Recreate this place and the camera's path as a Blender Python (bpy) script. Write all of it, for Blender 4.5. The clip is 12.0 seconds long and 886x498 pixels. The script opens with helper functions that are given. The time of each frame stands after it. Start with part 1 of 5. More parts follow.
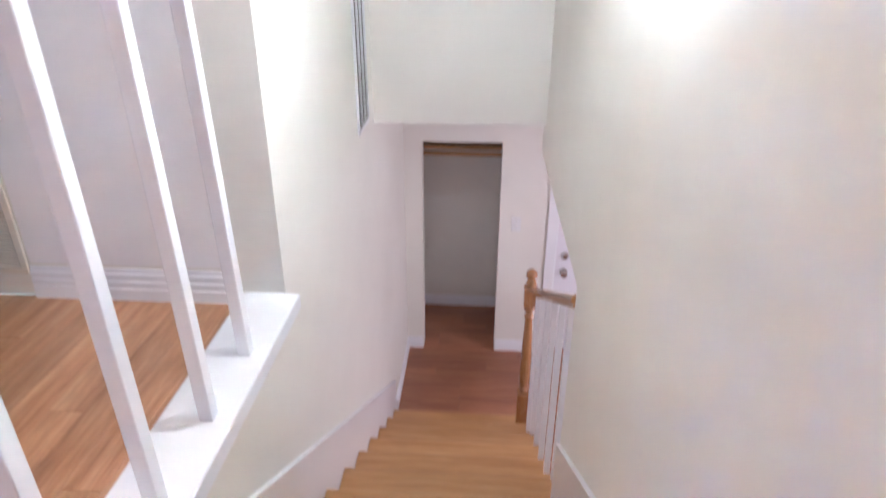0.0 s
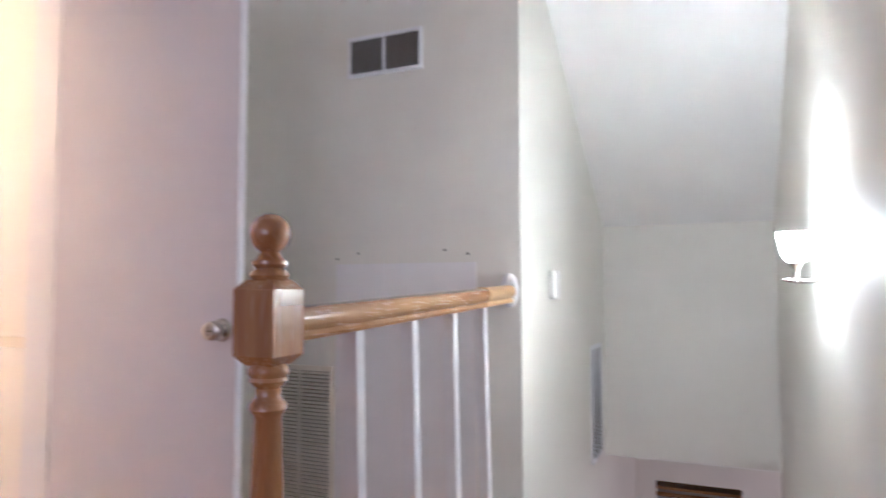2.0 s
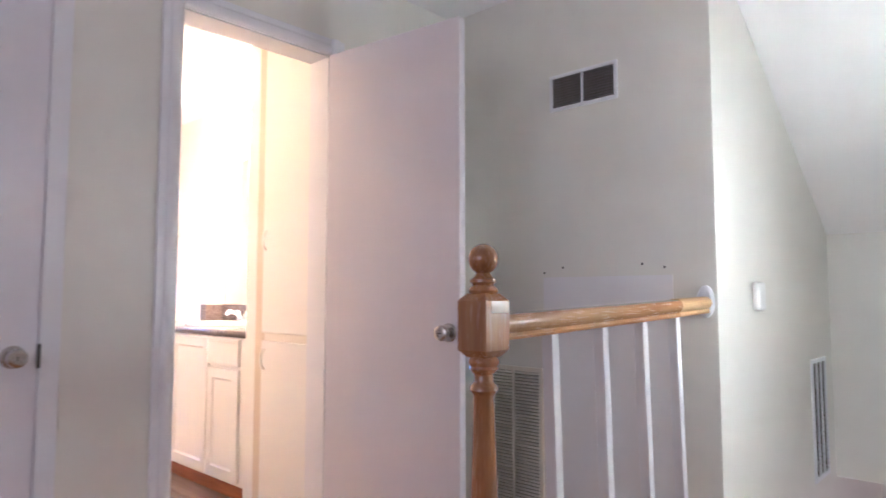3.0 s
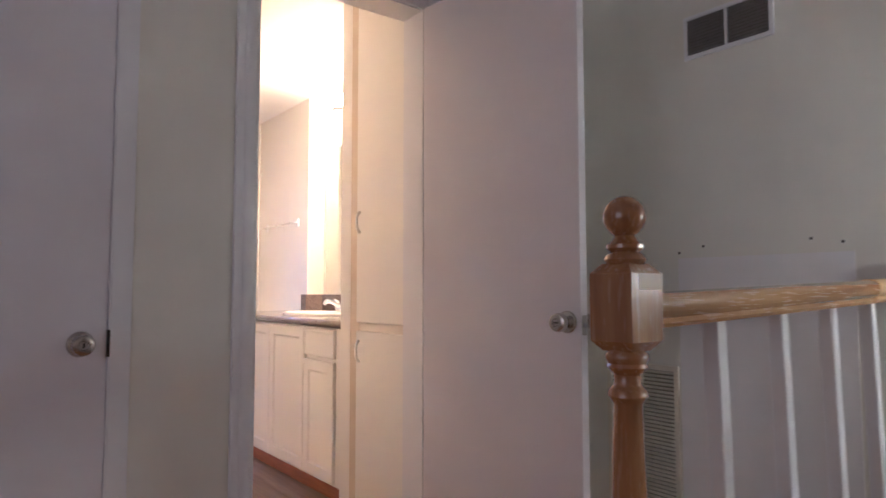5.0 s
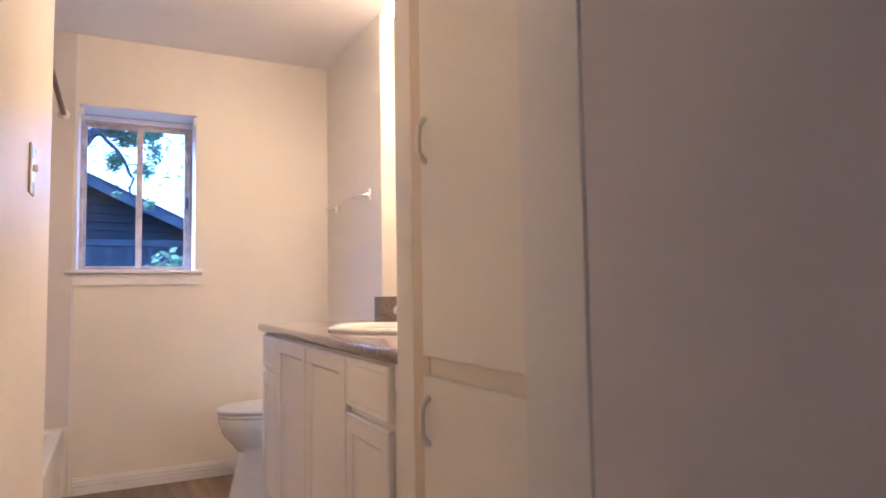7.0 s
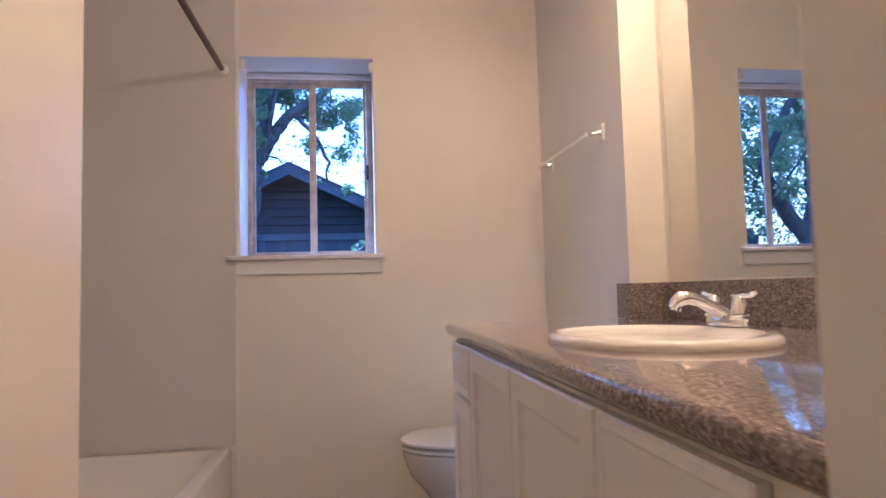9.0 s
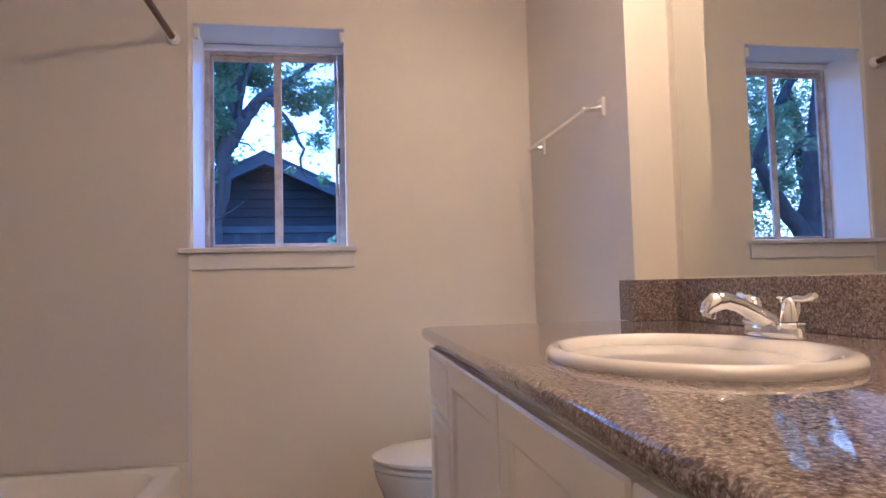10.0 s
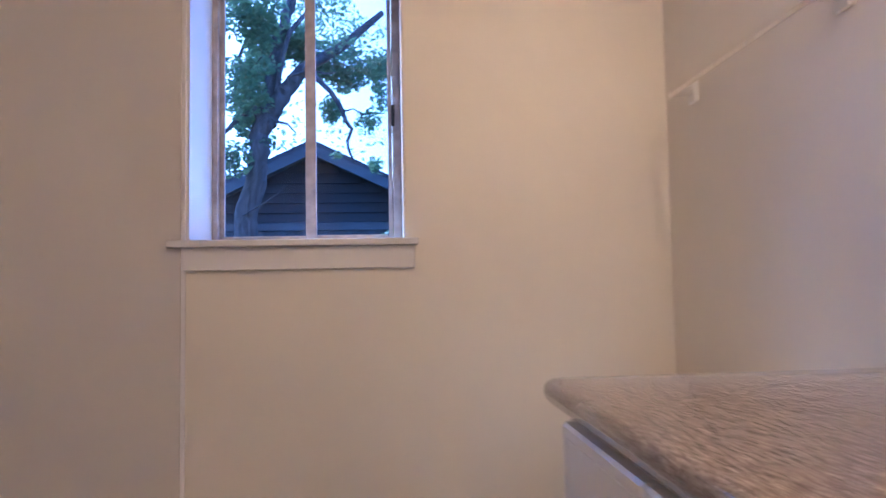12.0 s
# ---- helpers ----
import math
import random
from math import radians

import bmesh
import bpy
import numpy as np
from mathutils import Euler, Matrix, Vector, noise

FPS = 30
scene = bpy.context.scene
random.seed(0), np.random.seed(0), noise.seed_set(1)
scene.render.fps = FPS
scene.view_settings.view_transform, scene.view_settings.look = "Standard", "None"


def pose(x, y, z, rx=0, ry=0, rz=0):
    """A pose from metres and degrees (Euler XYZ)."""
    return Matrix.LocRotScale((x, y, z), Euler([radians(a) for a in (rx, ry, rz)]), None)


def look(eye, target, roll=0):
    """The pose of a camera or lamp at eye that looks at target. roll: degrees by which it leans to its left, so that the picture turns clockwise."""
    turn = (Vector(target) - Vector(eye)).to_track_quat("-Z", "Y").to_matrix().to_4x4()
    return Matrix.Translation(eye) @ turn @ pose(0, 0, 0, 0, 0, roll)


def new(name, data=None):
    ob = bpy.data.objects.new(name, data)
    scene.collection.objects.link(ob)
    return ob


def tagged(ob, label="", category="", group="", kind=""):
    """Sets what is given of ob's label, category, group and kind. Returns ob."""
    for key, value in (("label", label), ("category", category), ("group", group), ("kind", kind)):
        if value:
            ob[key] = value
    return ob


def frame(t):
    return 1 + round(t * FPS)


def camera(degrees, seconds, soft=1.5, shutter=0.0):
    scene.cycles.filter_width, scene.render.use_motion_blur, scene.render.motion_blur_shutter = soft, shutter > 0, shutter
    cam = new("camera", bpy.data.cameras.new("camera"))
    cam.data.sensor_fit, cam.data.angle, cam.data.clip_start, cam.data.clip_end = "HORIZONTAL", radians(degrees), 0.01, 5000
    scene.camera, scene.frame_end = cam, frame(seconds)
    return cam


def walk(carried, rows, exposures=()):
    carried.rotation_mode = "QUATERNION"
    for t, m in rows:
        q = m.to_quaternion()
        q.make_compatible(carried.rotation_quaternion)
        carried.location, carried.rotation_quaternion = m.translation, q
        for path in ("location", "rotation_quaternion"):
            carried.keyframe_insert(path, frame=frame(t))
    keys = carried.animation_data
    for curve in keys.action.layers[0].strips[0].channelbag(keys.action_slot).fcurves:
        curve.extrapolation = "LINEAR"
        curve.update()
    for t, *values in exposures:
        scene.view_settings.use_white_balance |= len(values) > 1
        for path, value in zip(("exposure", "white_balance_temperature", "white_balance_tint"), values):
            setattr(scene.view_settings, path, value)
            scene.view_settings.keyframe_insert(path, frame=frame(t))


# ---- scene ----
cam = camera(69.4, 12.0, 1.5, 0.5)
PATH = [
    (0, (0.712, 0.069, 0.964), (0.606, 1.863, 0.085), 0.2),
    (0.5, (0.696, -0.058, 0.996), (0.573, 1.866, 0.464), 0.4),
    (1, (0.711, -0.188, 1.031), (0.511, 1.789, 0.799), 0.7),
    (1.5, (0.737, -0.374, 1.058), (0.285, 1.574, 1.062), 0.2),
    (2, (0.803, -0.468, 1.061), (-0.002, 1.359, 1.176), -0.1),
    (2.5, (0.939, -0.571, 1.06), (-0.258, 1.025, 1.203), 0),
    (3, (1.015, -0.709, 1.068), (-0.347, 0.748, 1.212), 0),
    (3.5, (1.053, -0.774, 1.045), (-0.391, 0.601, 1.191), -0.1),
    (3.7, (1.059, -0.767, 1.038), (-0.41, 0.583, 1.181), -0.1),
    (5.3, (0.593, -0.353, 1.025), (-0.997, 0.854, 1.155), -0.1),
    (5.5, (0.470, -0.256, 1.009), (-1.126, 0.942, 1.14), -0.2),
    (6, (0.128, 0.021, 1.049), (-1.546, 1.108, 1.167), -1.1),
    (6.5, (-0.255, 0.231, 1.043), (-2, 1.2, 1.168), -1),
    (7, (-0.538, 0.393, 1.02), (-2.315, 1.302, 1.153), -0.9),
    (7.5, (-0.813, 0.521, 1.022), (-2.702, 1.165, 1.156), -1.4),
    (7.7, (-0.914, 0.568, 1.002), (-2.839, 1.089, 1.148), -1.1),
    (9.3, (-1.661, 0.709, 0.989), (-3.639, 0.982, 1.118), -1.55),
    (9.5, (-1.725, 0.725, 0.994), (-3.702, 1.003, 1.115), -1.58),
    (10, (-1.831, 0.758, 1), (-3.802, 1.08, 1.112), -1.46),
    (10.5, (-1.825, 0.754, 0.998), (-3.794, 1.091, 1.103), -1.35),
    (11, (-1.942, 0.747, 0.987), (-3.911, 1.079, 1.106), -1.27),
    (11.5, (-2.239, 0.762, 1.018), (-4.218, 1.023, 1.135), -1.08),
    (12, (-2.624, 0.758, 1.024), (-4.614, 0.917, 1.144), -1.1),
]
walk(cam, [(t, look(eye, target, roll)) for t, eye, target, roll in PATH],
     [(0, 5.36, 4500, 10), (0.7, 5.13, 4500, 10), (1.5, 4.58, 4520, 10), (2.5, 4.46, 4530, 10), (3.7, 4.22, 4560, 10), (5.3, 3.36, 4700, 10), (6.1, 3.18, 4740, 10), (6.6, 2.92, 4770, 10), (7.5, 2.54, 4840, 10), (9.5, 2.10, 4700, 10), (12, 2.06, 4660, 10)])

# ---- world, sun, large lights ----
world = bpy.data.worlds.new("dusk")
scene.world = world
world.use_nodes = True
wn = world.node_tree
sky = wn.nodes.new("ShaderNodeTexSky")
sky.sky_type = "NISHITA"
sky.sun_disc = False
sky.ozone_density, sky.dust_density = 3.0, 2.2
sky.sun_elevation, sky.sun_rotation = radians(38), radians(232)
wn.links.new(sky.outputs[0], wn.nodes["Background"].inputs[0])
wn.nodes["Background"].inputs[1].default_value = 0.15


def lamp(name, kind, m, energy, colour, **more):
    data = bpy.data.lights.new(name, kind)
    data.energy, data.color = energy, colour
    if kind == "AREA":
        data.shape, data.size, data.size_y = "RECTANGLE", more["size"], more["size_y"]
    if kind == "SUN":
        data.angle = more["angle"]
    ob = new(name, data)
    ob.matrix_world = m
    return ob


lamp("sun", "SUN", look((0, 0, 8), (6.2, 4.8, 1.8)), 1.5, (1.0, 0.93, 0.85), angle=radians(12))
# assumed daylight from behind the walk, added at an unseen window
lamp("hall_window_light", "AREA", look((0.45, -2.62, 1.45), (0.45, 0, 1.35)), 0.80, (1.0, 0.75, 0.63), size=1.5, size_y=1.2)
# assumed entry daylight, added through an unseen window to brighten the stair foot
lamp("entry_window_light", "AREA", look((2.97, 3.0, -0.95), (1.0, 3.4, -1.2)), 1.05, (1.0, 0.72, 0.56), size=0.9, size_y=1.1)
BULB, SCONCE = 26.5, 13.2

# ---- materials ----
class Mat:
    """A node material with one principled shader and a few shortcuts."""

    def __init__(self, name, colour, rough=0.5, metal=0.0, **sockets):
        self.mat = bpy.data.materials.new(name)
        self.mat.use_nodes = True
        self.tree = self.mat.node_tree
        self.bsdf = self.tree.nodes["Principled BSDF"]
        self.set("Base Color", (*colour, 1))
        self.set("Roughness", rough)
        self.set("Metallic", metal)
        for key, value in sockets.items():
            self.set(key.replace("_", " "), value)

    def set(self, key, value):
        self.bsdf.inputs[key].default_value = value

    def node(self, kind, **props):
        n = self.tree.nodes.new(kind)
        for key, value in props.items():
            n.inputs[key.replace("_", " ")].default_value = value
        return n

    def link(self, a, b):
        self.tree.links.new(a, b)

    def coords(self, scale=(1, 1, 1)):
        c = self.tree.nodes.new("ShaderNodeTexCoord")
        m = self.tree.nodes.new("ShaderNodeMapping")
        m.inputs["Scale"].default_value = scale
        self.link(c.outputs["Object"], m.inputs["Vector"])
        return m.outputs[0]

    def noise(self, size, detail=3, scale=(1, 1, 1), rough=0.55, shift=None):
        n = self.node("ShaderNodeTexNoise", Scale=1.0 / size, Detail=detail, Roughness=rough)
        vec = self.coords(scale)
        if shift is not None:
            add = self.tree.nodes.new("ShaderNodeVectorMath")
            add.operation = "ADD"
            self.link(vec, add.inputs[0])
            self.link(shift, add.inputs[1])
            vec = add.outputs[0]
        self.link(vec, n.inputs["Vector"])
        return n.outputs["Fac"]

    def ramp(self, fac, *stops):
        r = self.tree.nodes.new("ShaderNodeValToRGB")
        e = r.color_ramp.elements
        while len(e) < len(stops):
            e.new(0.5)
        for el, (pos, col) in zip(e, stops):
            el.position = pos
            el.color = (*col, 1) if len(col) == 3 else col
        self.link(fac, r.inputs[0])
        return r.outputs[0]

    def mix(self, a, b, fac, mode="MIX"):
        m = self.tree.nodes.new("ShaderNodeMix")
        m.data_type, m.blend_type = "RGBA", mode
        for sock, value in ((m.inputs[0], fac), (m.inputs[6], a), (m.inputs[7], b)):
            if hasattr(value, "links"):
                self.link(value, sock)
            else:
                sock.default_value = value if isinstance(value, float) else (*value, 1)
        return m.outputs[2]

    def colour(self, out):
        self.link(out, self.bsdf.inputs["Base Color"])

    def rough(self, fac, lo, hi):
        m = self.node("ShaderNodeMapRange")
        m.inputs[3].default_value, m.inputs[4].default_value = lo, hi
        self.link(fac, m.inputs[0])
        self.link(m.outputs[0], self.bsdf.inputs["Roughness"])

    def bump(self, height, strength=0.2, distance=0.002):
        b = self.node("ShaderNodeBump", Strength=strength, Distance=distance)
        self.link(height, b.inputs["Height"])
        self.link(b.outputs[0], self.bsdf.inputs["Normal"])

    def random(self):
        return self.tree.nodes.new("ShaderNodeObjectInfo").outputs["Random"]


def paint(name, colour, rough=0.6, grain=0.006, relief=0.12, stain=0.05):
    """Rolled wall paint: fine stipple and slow uneven tone."""
    p = Mat(name, colour, rough)
    slow = p.noise(0.7, 4)
    dark = tuple(c * (1 - stain * 2) for c in colour)
    light = tuple(min(1, c * (1 + stain * 0.5)) for c in colour)
    p.colour(p.ramp(slow, (0.15, dark), (0.85, light)))
    p.rough(p.noise(0.15, 3), rough - 0.03, rough + 0.03)
    if relief:
        p.bump(p.noise(grain, 3), relief, 0.0015)
    return p.mat


def satin(name, colour, rough):
    """Brushed satin enamel: an even coat with a very slight slow change of tone."""
    p = Mat(name, colour, rough)
    p.colour(p.ramp(p.noise(0.9, 1), (0.1, tuple(c * 0.97 for c in colour)), (0.9, colour)))
    return p.mat


def wood(name, dark, mid, light, along=1, rough=0.35, tone=0.25, coat=0.0, grain=0.02, fleck=0.6):
    """Wood with grain along one axis (0 x, 1 y, 2 z); its tone differs from board to board."""
    w = Mat(name, mid, rough)
    rnd = w.random()
    shift = w.node("ShaderNodeVectorMath")
    shift.operation = "SCALE"
    comb = w.node("ShaderNodeCombineXYZ")
    for i in range(3):
        w.link(rnd, comb.inputs[i])
    w.link(comb.outputs[0], shift.inputs[0])
    shift.inputs["Scale"].default_value = 37.0
    sc = [1.0, 1.0, 1.0]
    sc[along] = 0.07
    streak = w.noise(grain, 5, sc, 0.6, shift.outputs[0])
    fine = w.noise(grain * 0.18, 2, sc, 0.6, shift.outputs[0])
    base = w.ramp(streak, (0.3, dark), (0.52, mid), (0.72, light))
    shade = w.ramp(rnd, (0.0, (1 - tone,) * 3), (1.0, (1 + tone * 0.3,) * 3))
    base = w.mix(base, shade, 1.0, "MULTIPLY")
    w.colour(w.mix(base, w.ramp(fine, (0.35, (0.72, 0.7, 0.68)), (0.6, (1, 1, 1))), float(fleck), "MULTIPLY"))
    w.rough(fine, rough - 0.05, rough + 0.12)
    w.bump(fine, 0.15, 0.0008)
    w.set("Coat Weight", coat)
    w.set("Coat Roughness", 0.07)
    return w.mat


WALL = paint("wall_paint", (0.80, 0.778, 0.718))
WALL_BATH = paint("bath_wall_paint", (0.85, 0.818, 0.752), 0.42)
CEIL = paint("ceiling_paint", (0.87, 0.86, 0.84), 0.8, 0.012, 0.25)
TRIM = satin("trim_paint", (0.81, 0.81, 0.84), 0.28)
DOOR = satin("door_paint", (0.77, 0.745, 0.79), 0.42)
GLINT = Mat("pale_glint", (0.66, 0.54, 0.42), 0.10, Coat_Weight=1.0).mat
PATCH = paint("fresh_paint", (0.84, 0.82, 0.83), 0.5)
CABINET = satin("cabinet_paint", (0.87, 0.85, 0.81), 0.34)
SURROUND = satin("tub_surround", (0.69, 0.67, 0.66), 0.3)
RETURN_SHADE = satin("return_shade_enamel", (0.68, 0.59, 0.47), 0.36)
CREAM = satin("cream_enamel", (0.83, 0.78, 0.69), 0.36)
PORCELAIN = Mat("porcelain", (0.86, 0.85, 0.84), 0.08, Coat_Weight=0.5, Coat_Roughness=0.03).mat
ACRYLIC = Mat("tub_enamel", (0.82, 0.81, 0.80), 0.15).mat
PLASTIC = Mat("white_plastic", (0.82, 0.81, 0.79), 0.35).mat
GLOSSY_PLASTIC = Mat("glossy_white_plastic", (0.80, 0.80, 0.80), 0.10).mat
CHROME = Mat("chrome", (0.85, 0.85, 0.86), 0.05, 1.0).mat
NICKEL = Mat("brushed_nickel", (0.52, 0.49, 0.46), 0.24, 1.0).mat
BRASS = Mat("dull_steel", (0.42, 0.40, 0.38), 0.35, 1.0).mat
DARK = Mat("dark_gap", (0.03, 0.028, 0.027), 0.7).mat
# two tones of backing sheet, standing for the shade behind the louvres
DUCT = Mat("duct_shade", (0.07, 0.065, 0.06), 0.8).mat
DUCT_PALE = Mat("pale_duct_shade", (0.36, 0.33, 0.28), 0.9).mat
LOUVRE = Mat("grille_enamel", (0.76, 0.70, 0.60), 0.42).mat
# supply slats: shade under and between them is put into their colour
LOUVRE_SHADED = Mat("shaded_louvre", (0.22, 0.20, 0.195), 0.5).mat
LOUVRE_DARK = Mat("grey_louvre", (0.42, 0.405, 0.39), 0.5).mat
MIRROR = Mat("mirror_silver", (0.70, 0.71, 0.69), 0.0, 1.0).mat
OAK_Y = wood("oak_rail", (0.42, 0.21, 0.080), (0.50, 0.275, 0.110), (0.57, 0.335, 0.145), 1, 0.22, 0.1, 1.0, 0.03, 0.25)
OAK_NEW = wood("pale_oak", (0.50, 0.28, 0.10), (0.60, 0.37, 0.15), (0.68, 0.45, 0.21), 1, 0.35, 0.05, 0.3)
OAK_Z = wood("oak_post", (0.30, 0.130, 0.044), (0.385, 0.182, 0.066), (0.44, 0.222, 0.088), 2, 0.22, 0.08, 1.0, 0.03, 0.22)
FLOOR_OAK = wood("oak_floor", (0.40, 0.19, 0.085), (0.53, 0.28, 0.135), (0.63, 0.37, 0.20), 1, 0.32, 0.25, 0.2, 0.03)
TREAD_OAK = wood("oak_tread", (0.42, 0.21, 0.07), (0.52, 0.28, 0.10), (0.60, 0.345, 0.14), 0, 0.33, 0.15, 0.2, 0.03, 0.4)
LOW_OAK = wood("red_oak_floor", (0.26, 0.10, 0.05), (0.36, 0.15, 0.075), (0.44, 0.20, 0.10), 0, 0.32, 0.3, 0.2, 0.03)
VINYL = wood("vinyl_plank", (0.23, 0.155, 0.10), (0.33, 0.235, 0.16), (0.42, 0.315, 0.22), 0, 0.4, 0.35, 0.0, 0.05)
KICK = wood("cherry_kick", (0.30, 0.09, 0.035), (0.40, 0.13, 0.05), (0.46, 0.17, 0.07), 0, 0.4, 0.05)


def granite():
    """Polished laminate: fine pinkish-grey and brown flecks of several sizes."""
    g = Mat("speckled_laminate", (0.25, 0.2, 0.17), 0.05)
    big = g.noise(0.0055, 2, rough=0.6)
    small = g.noise(0.0022, 2, rough=0.6)
    pale = g.noise(0.0042, 1, rough=0.5, shift=g.node("ShaderNodeCombineXYZ", X=3.1, Y=1.7, Z=0.4).outputs[0])
    a = g.ramp(big, (0.36, (0.115, 0.088, 0.082)), (0.48, (0.215, 0.175, 0.168)), (0.58, (0.30, 0.253, 0.245)), (0.70, (0.42, 0.37, 0.36)))
    b = g.ramp(small, (0.34, (0.70, 0.66, 0.63)), (0.52, (1.0, 1.0, 1.0)), (0.66, (1.25, 1.23, 1.20)))
    a = g.mix(a, b, 0.9, "MULTIPLY")
    g.colour(g.mix(a, (0.56, 0.50, 0.47), g.ramp(pale, (0.62, (0, 0, 0)), (0.70, (0.8, 0.8, 0.8)))))
    g.rough(g.noise(0.03, 3), 0.035, 0.065)
    g.set("Specular IOR Level", 0.55)
    return g.mat


GRANITE = granite()


def bronze():
    b = Mat("bronze_rod", (0.20, 0.11, 0.07), 0.35, 0.8)
    b.rough(b.noise(0.02), 0.28, 0.45)
    return b.mat


ROD = bronze()


def aluminium():
    a = Mat("weathered_aluminium", (0.42, 0.37, 0.34), 0.5, 0.3)
    a.colour(a.ramp(a.noise(0.05, 4), (0.3, (0.36, 0.32, 0.30)), (0.55, (0.52, 0.47, 0.45)), (0.8, (0.62, 0.59, 0.58))))
    return a.mat


ALU = aluminium()


def glass(name, tint=(1, 1, 1)):
    g = bpy.data.materials.new(name)
    g.use_nodes = True
    t = g.node_tree
    t.nodes.remove(t.nodes["Principled BSDF"])
    clear = t.nodes.new("ShaderNodeBsdfTransparent")
    clear.inputs[0].default_value = (*tint, 1)
    gloss = t.nodes.new("ShaderNodeBsdfGlossy")
    gloss.inputs["Roughness"].default_value = 0.0
    facing = t.nodes.new("ShaderNodeLayerWeight")
    facing.inputs["Blend"].default_value = 0.5
    power = t.nodes.new("ShaderNodeMath")
    power.operation, power.inputs[1].default_value = "POWER", 4.0
    gain = t.nodes.new("ShaderNodeMath")
    gain.operation, gain.inputs[1].default_value, gain.inputs[2].default_value = "MULTIPLY_ADD", 0.8, 0.03
    t.links.new(facing.outputs["Facing"], power.inputs[0])
    t.links.new(power.outputs[0], gain.inputs[0])
    m = t.nodes.new("ShaderNodeMixShader")
    t.links.new(gain.outputs[0], m.inputs[0])
    t.links.new(clear.outputs[0], m.inputs[1])
    t.links.new(gloss.outputs[0], m.inputs[2])
    t.links.new(m.outputs[0], t.nodes["Material Output"].inputs[0])
    return g


# the tint puts the cool blue of the daylight into the panes
GLASS = glass("window_glass", (0.69, 0.78, 1.0))


def glow(name, colour, strength):
    g = Mat(name, (0.9, 0.9, 0.9), 0.3)
    g.set("Emission Color", (*colour, 1))
    g.set("Emission Strength", strength)
    return g.mat


BULB_GLOW = glow("lit_bulb", (1.0, 0.58, 0.285), BULB)
SHADE_GLOW = glow("lit_shade", (1.0, 0.83, 0.59), SCONCE)


def siding(name, colour):
    s = Mat(name, colour, 0.75)
    n = s.noise(0.06, 5, (1, 0.15, 1))
    s.colour(s.ramp(n, (0.3, tuple(c * 0.6 for c in colour)), (0.7, tuple(c * 1.25 for c in colour))))
    s.bump(n, 0.3, 0.004)
    return s.mat


SIDING = siding("dark_siding", (0.062, 0.060, 0.064))
SHED_TRIM = siding("grey_trim_boards", (0.15, 0.155, 0.165))
FENCE = siding("grey_boards", (0.10, 0.104, 0.112))
SHINGLE = siding("asphalt_shingle", (0.09, 0.085, 0.085))


def bark():
    b = Mat("bark", (0.08, 0.07, 0.065), 0.9)
    n = b.noise(0.018, 4, (1, 1, 0.22), 0.65)
    b.colour(b.ramp(n, (0.35, (0.04, 0.037, 0.036)), (0.55, (0.12, 0.11, 0.105)), (0.75, (0.23, 0.215, 0.20))))
    b.bump(n, 0.9, 0.012)
    return b.mat


BARK = bark()


def leaf_mat(name, light=1.0):
    m = Mat(name, (0.07, 0.13, 0.03), 0.5)
    rnd = m.tree.nodes.new("ShaderNodeNewGeometry").outputs["Random Per Island"]
    stops = ((0.0, (0.055, 0.105, 0.065)), (0.6, (0.10, 0.165, 0.085)), (0.9, (0.16, 0.21, 0.09)), (1.0, (0.25, 0.20, 0.09)))
    m.colour(m.ramp(rnd, *[(p, tuple(min(0.6, v * light) for v in c)) for p, c in stops]))
    t = m.tree
    tr = t.nodes.new("ShaderNodeBsdfTranslucent")
    tr.inputs[0].default_value = (0.27, 0.40, 0.22, 1)
    mx = t.nodes.new("ShaderNodeMixShader")
    mx.inputs[0].default_value = 0.6
    t.links.new(m.bsdf.outputs[0], mx.inputs[1])
    t.links.new(tr.outputs[0], mx.inputs[2])
    t.links.new(mx.outputs[0], t.nodes["Material Output"].inputs[0])
    return m.mat


LEAF = leaf_mat("leaf")
LEAF_PALE = leaf_mat("pale_leaf", 1.9)


def soil():
    s = Mat("lawn", (0.05, 0.07, 0.03), 0.9)
    n = s.noise(0.4, 6)
    s.colour(s.ramp(n, (0.35, (0.05, 0.04, 0.025)), (0.6, (0.05, 0.08, 0.03))))
    s.bump(s.noise(0.05, 4), 0.6, 0.03)
    return s.mat


SOIL = soil()


# ---- mesh helpers ----
def box(bm, lo, hi, bevel=0.0, segs=2):
    lo, hi = Vector(lo), Vector(hi)
    made = bmesh.ops.create_cube(bm, size=1.0)["verts"]
    for v in made:
        v.co = Vector([lo[i] + (v.co[i] + 0.5) * (hi[i] - lo[i]) for i in range(3)])
    if bevel:
        edges = {e for v in made for e in v.link_edges}
        bmesh.ops.bevel(bm, geom=list(edges), offset=bevel, segments=segs, profile=0.5, affect="EDGES")
    return bm


def boxes(*spans, bevel=0.0, segs=2):
    bm = bmesh.new()
    for lo, hi in spans:
        box(bm, lo, hi, bevel, segs)
    return bm


